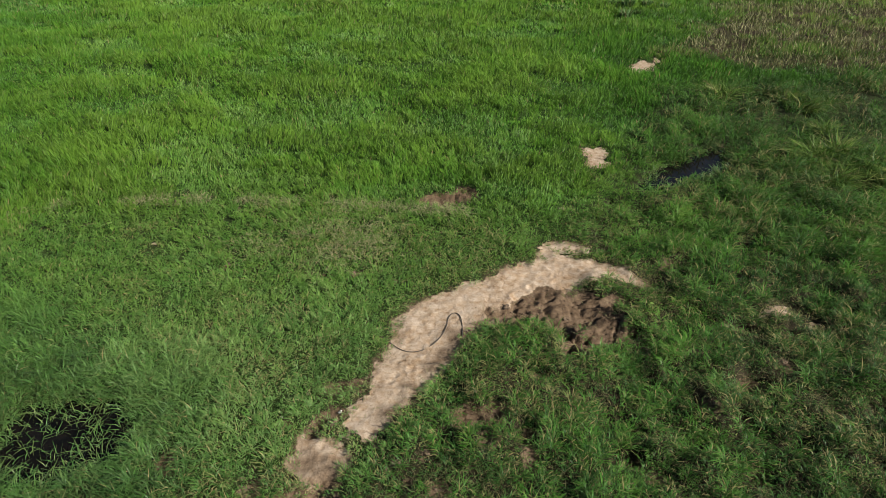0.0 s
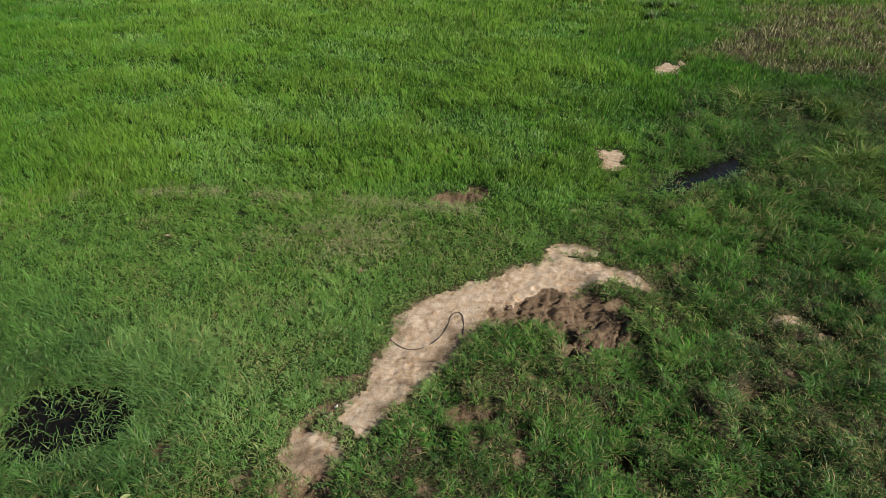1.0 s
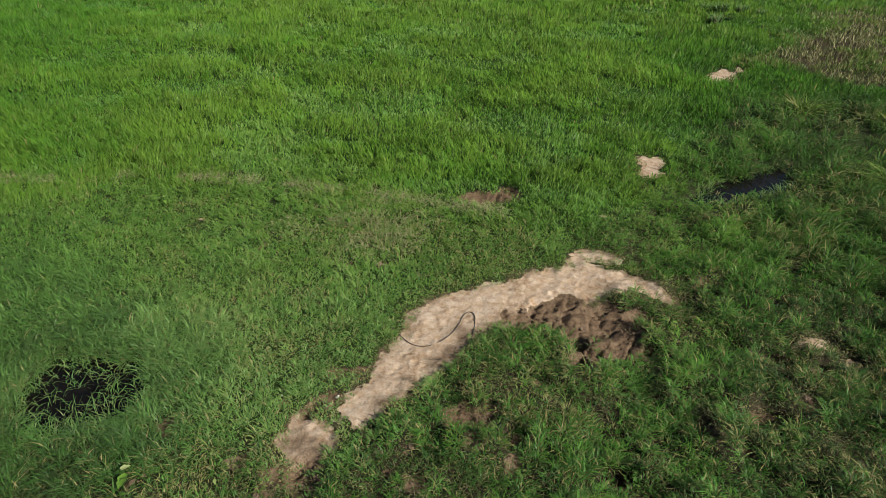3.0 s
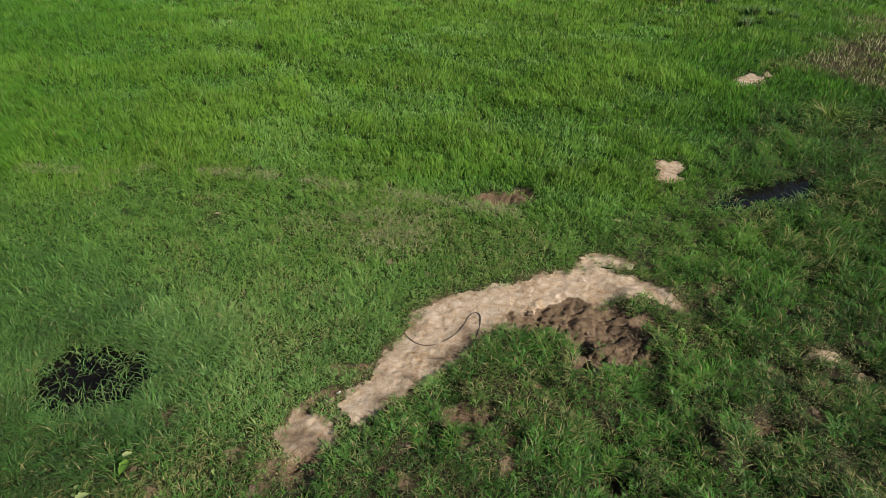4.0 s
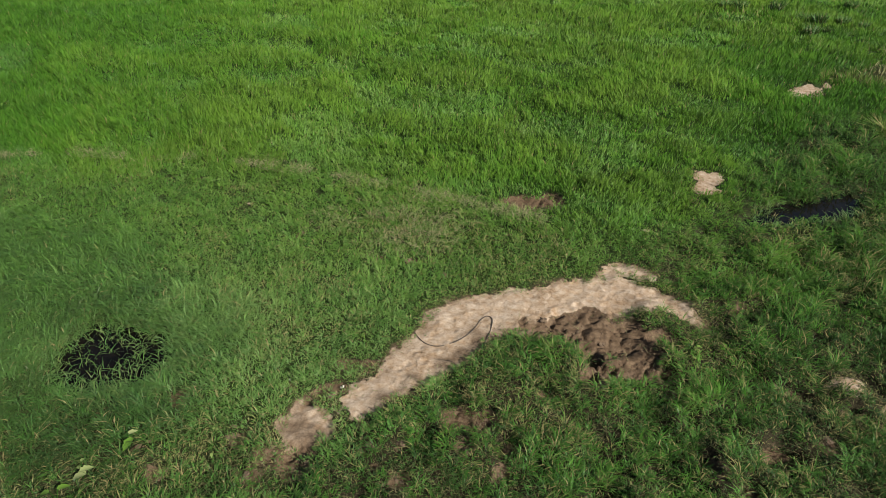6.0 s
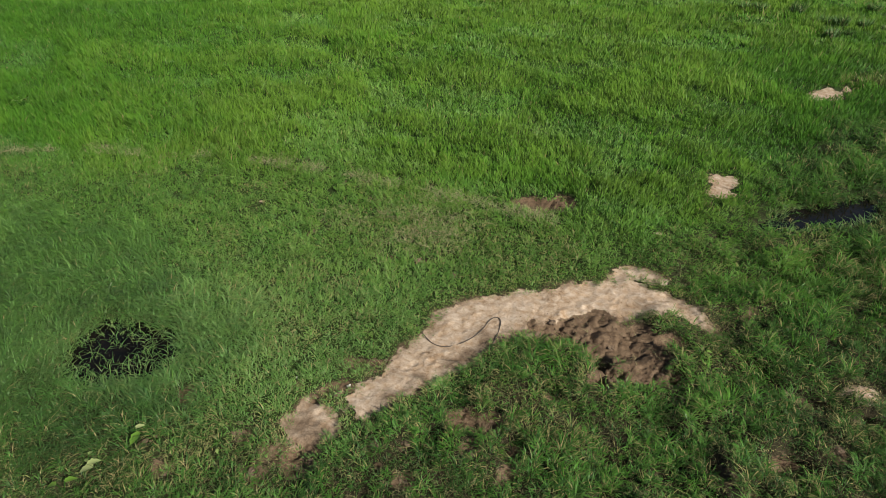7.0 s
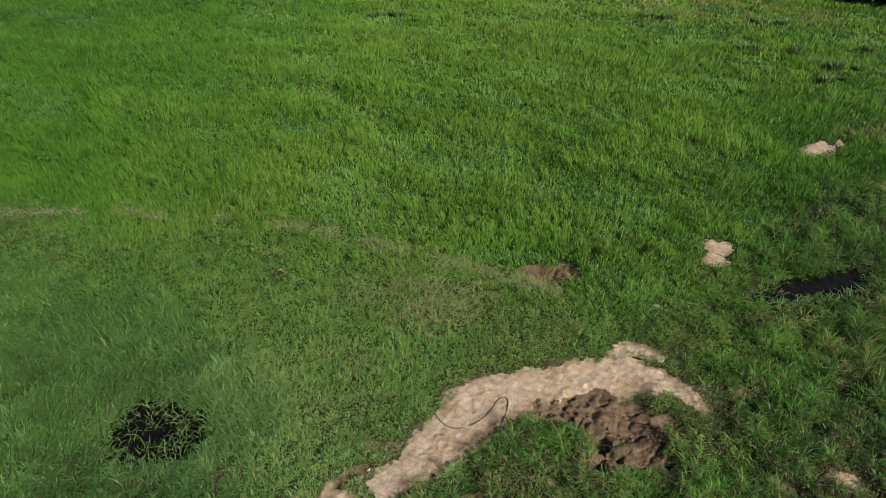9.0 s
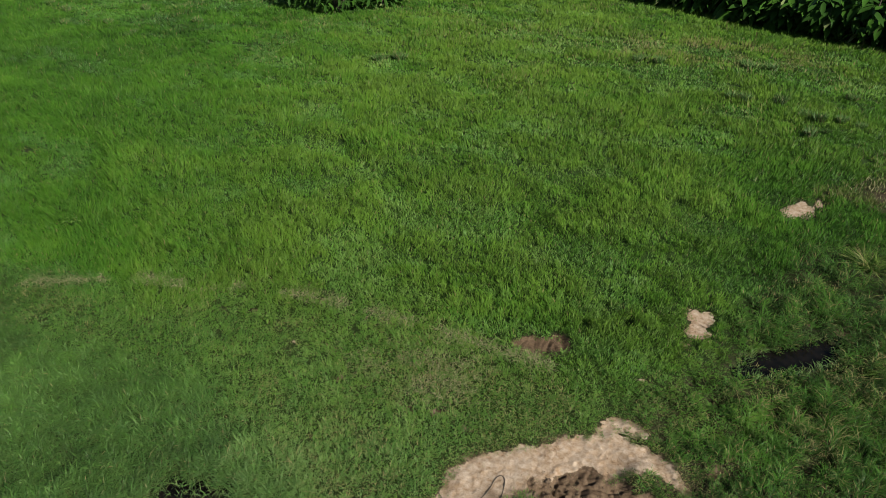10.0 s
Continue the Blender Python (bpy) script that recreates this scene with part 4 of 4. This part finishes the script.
rope = tagged(new("rope", cord("rope", [(-0.98, 7.52, 0.0), (-0.89, 7.43, 0.0), (-0.75, 7.29, 0.0), (-0.6, 7.17, 0.0), (-0.46, 7.12, 0.0), (-0.3, 7.15, 0.0), (-0.15, 7.26, 0.0),
                                        (-0.02, 7.46, 0.0), (0.05, 7.68, 0.0), (0.07, 7.9, 0.0), (0.15, 8.02, 0.0), (0.25, 7.95, 0.0), (0.28, 7.7, 0.0), (0.27, 7.45, 0.0),
                                        (0.26, 7.2, 0.0), (0.25, 7.05, 0.0)], 0.0065, ROPE)),
              "dark worn tether rope lying loose on soil", "rope")


def clod(x, y, size, mat, name, label, group, seed, flat=0.5):
    """A lump with broken, uneven faces, half sunk in the soil."""
    bm = bmesh.new()
    bmesh.ops.create_icosphere(bm, subdivisions=2, radius=1.0)
    for v in bm.verts:
        k = 0.75 + 0.8 * noise.noise(v.co * 1.3 + Vector((seed * 3.7, 0, 0))) + 0.5 * noise.noise(v.co * 3.1 + Vector((0, seed, 0)))
        v.co = Vector((v.co.x * k * size, v.co.y * k * size, v.co.z * k * size * flat))
    ob = new(name, from_bm(name, bm, mat, mat is PEBBLE))
    ob.matrix_basis = pose(x, y, ground_z(x, y) + size * flat * 0.1, 0, 0, seed * 57 % 360)
    return tagged(ob, label, "clod" if mat is CLOD else "stone", group)


def crumbs(name, places, label):
    """Many small broken lumps of soil, each an uneven eight-sided block, in one mesh."""
    co, loops = [], []
    unit = np.array([(1, 0, 0), (-1, 0, 0), (0, 1, 0), (0, -1, 0), (0, 0, 1), (0, 0, -1)], float)
    tri = np.array([(0, 2, 4), (2, 1, 4), (1, 3, 4), (3, 0, 4), (2, 0, 5), (1, 2, 5), (3, 1, 5), (0, 3, 5)])
    px = np.array([p[0] for p in places])
    py = np.array([p[1] for p in places])
    pz = terrain(px, py)
    for i, (x, y, size) in enumerate(places):
        v = unit * rng.uniform(0.5, 1.2, (6, 3)) * size + rng.normal(0, 0.25 * size, (6, 3))
        v[:, 2] *= 0.7
        co.append(v + np.array([x, y, pz[i] + 0.15 * size]))
        loops.append(tri + 6 * i)
    n = len(places)
    return tagged(new(name, mesh_from(name, np.concatenate(co), np.concatenate(loops).ravel(), np.arange(n * 8) * 3, [CLOD])), label, "soil", kind="stuff")


lumps = []
while len(lumps) < 900:
    cx, cy, r = (WALLOW + WALLOW + MUD_SPOTS)[int(rng.integers(2 * len(WALLOW) + len(MUD_SPOTS)))]
    lumps.append((cx + rng.normal(0, r * 0.6), cy + rng.normal(0, r * 0.6), float(rng.uniform(0.007, 0.024))))
crumbs("soil_crumbs", lumps, "dark broken crumbs of trampled mud")

# bleached dead grass lying in the sward, along the edge of the lush growth and in one worn patch
k = 7500
sx = np.concatenate([rng.normal(-2.1, 0.75, k // 3), rng.uniform(-12.5, 0.5, k - k // 3)])
sy = np.concatenate([rng.normal(9.9, 0.42, k // 3), np.interp(sx[k // 3:], [-12.7, -9.9, -8.2, -7.0, -5.0, -2.5, 0.5], [9.65, 10.85, 10.9, 11.45, 11.55, 11.35, 10.9]) + rng.normal(0, 0.13, k - k // 3)])
ok = (rough(sx, sy, 0.6, 96) > 0.42) & (bare_d(sx, sy) > 0.05)
sx, sy = sx[ok], sy[ok]
k = len(sx)
tagged(new("dead_grass", blades("dead_grass", sx, sy, terrain(sx, sy) + rng.uniform(0.06, 0.12, k), rng.uniform(0.06, 0.13, k), rng.uniform(0.006, 0.011, k), rng.uniform(0, 6.28, k),
                                rng.uniform(1.0, 2.2, k), rng.uniform(0.5, 1.0, k), rng.uniform(0, 0.1, k), STRAW)),
       "bleached dead grass lying in the green sward", "dead grass", kind="stuff")

# withered leaves that lie between the clumps on poached ground
k = 110000
sx, sy = rng.uniform(-5.5, 8.5, k), rng.uniform(2.8, 11.5, k)
ok = (rng.uniform(size=k) < rough_m(sx, sy) * (0.45 + 0.55 * ease(0.4, 0.6, rough(sx, sy, 0.5, 98)))) & (brown_d(sx, sy) > -0.03) & (bare_d(sx, sy) > -0.03) & (sx < 3.4 + 0.56 * sy)
sx, sy = sx[ok], sy[ok]
k = len(sx)
tagged(new("withered_leaves", blades("withered_leaves", sx, sy, terrain(sx, sy) + rng.uniform(0.005, 0.05, k), rng.uniform(0.04, 0.09, k), rng.uniform(0.004, 0.008, k), rng.uniform(0, 6.28, k),
                                     rng.uniform(0.9, 2.2, k), rng.uniform(0.0, 0.7, k), rng.uniform(0, 1.0, k), STRAW)),
       "withered grey-brown leaves between grass clumps", "dead grass", kind="stuff")

# straw and dead leaves pressed into the soil
k = 5200
sx, sy = rng.uniform(-2.2, 3.6, k), rng.uniform(4.4, 10.3, k)
near = np.minimum(np.abs(bare_d(sx, sy) + 0.04), np.abs(mud_shade_d(sx, sy) + 0.1))
ok = (near < 0.16) & (rng.uniform(size=k) < 0.75) & (rough(sx, sy, 0.3, 95) > 0.42)
sx, sy = sx[ok], sy[ok]
k = len(sx)
tagged(new("straw_litter", blades("straw_litter", sx, sy, terrain(sx, sy) + 0.012, rng.uniform(0.03, 0.06, k), rng.uniform(0.005, 0.009, k), rng.uniform(0, 6.28, k),
                                  rng.uniform(1.6, 3.2, k), rng.uniform(0.2, 0.9, k), rng.uniform(0, 0.4, k), STRAW)),
       "trampled straw and dead leaves on bare soil", "straw", kind="stuff")

made = 0
while made < 80:
    cx, cy, r = (WALLOW + MUD_SPOTS)[int(rng.integers(len(WALLOW + MUD_SPOTS)))]
    x, y = cx + rng.normal(0, r * 0.7), cy + rng.normal(0, r * 0.7)
    clod(x, y, float(rng.uniform(0.02, 0.055) if made % 3 else rng.uniform(0.05, 0.085)), CLOD, "mud_clod", "dark brown crumbly clod on trampled mud", "mud clods", made + 1)
    made += 1
for i, (x, y, s) in enumerate(((-1.29, 5.98, 0.035), (-2.0, 5.9, 0.025), (0.55, 7.75, 0.03), (-1.75, 6.3, 0.04))):
    clod(x, y, s, PEBBLE if i < 2 else CLOD, "stone" if i < 2 else "mud_clod", "small pale stone on bare soil" if i < 2 else "brown clod on the bare track", "loose lumps", i + 90)
for x, y, turn, ln in ((0.78, 5.9, 10, 0.3), (0.95, 5.75, 60, 0.35), (1.3, 5.0, 40, 0.45), (-0.6, 9.6, 20, 0.3), (-0.75, 8.3, 5, 0.25), (3.9, 8.7, 70, 0.3), (1.2, 7.4, 150, 0.25)):
    c, s = math.cos(radians(turn)), math.sin(radians(turn))
    tagged(new("dry_stem", cord("dry_stem", [(x - c * ln / 2, y - s * ln / 2, 0.02), (x, y, 0.05), (x + c * ln / 2, y + s * ln / 2, 0.02)], 0.005, STRAW)), "bleached dry stem lying in the grass", "stem", "dry stems")
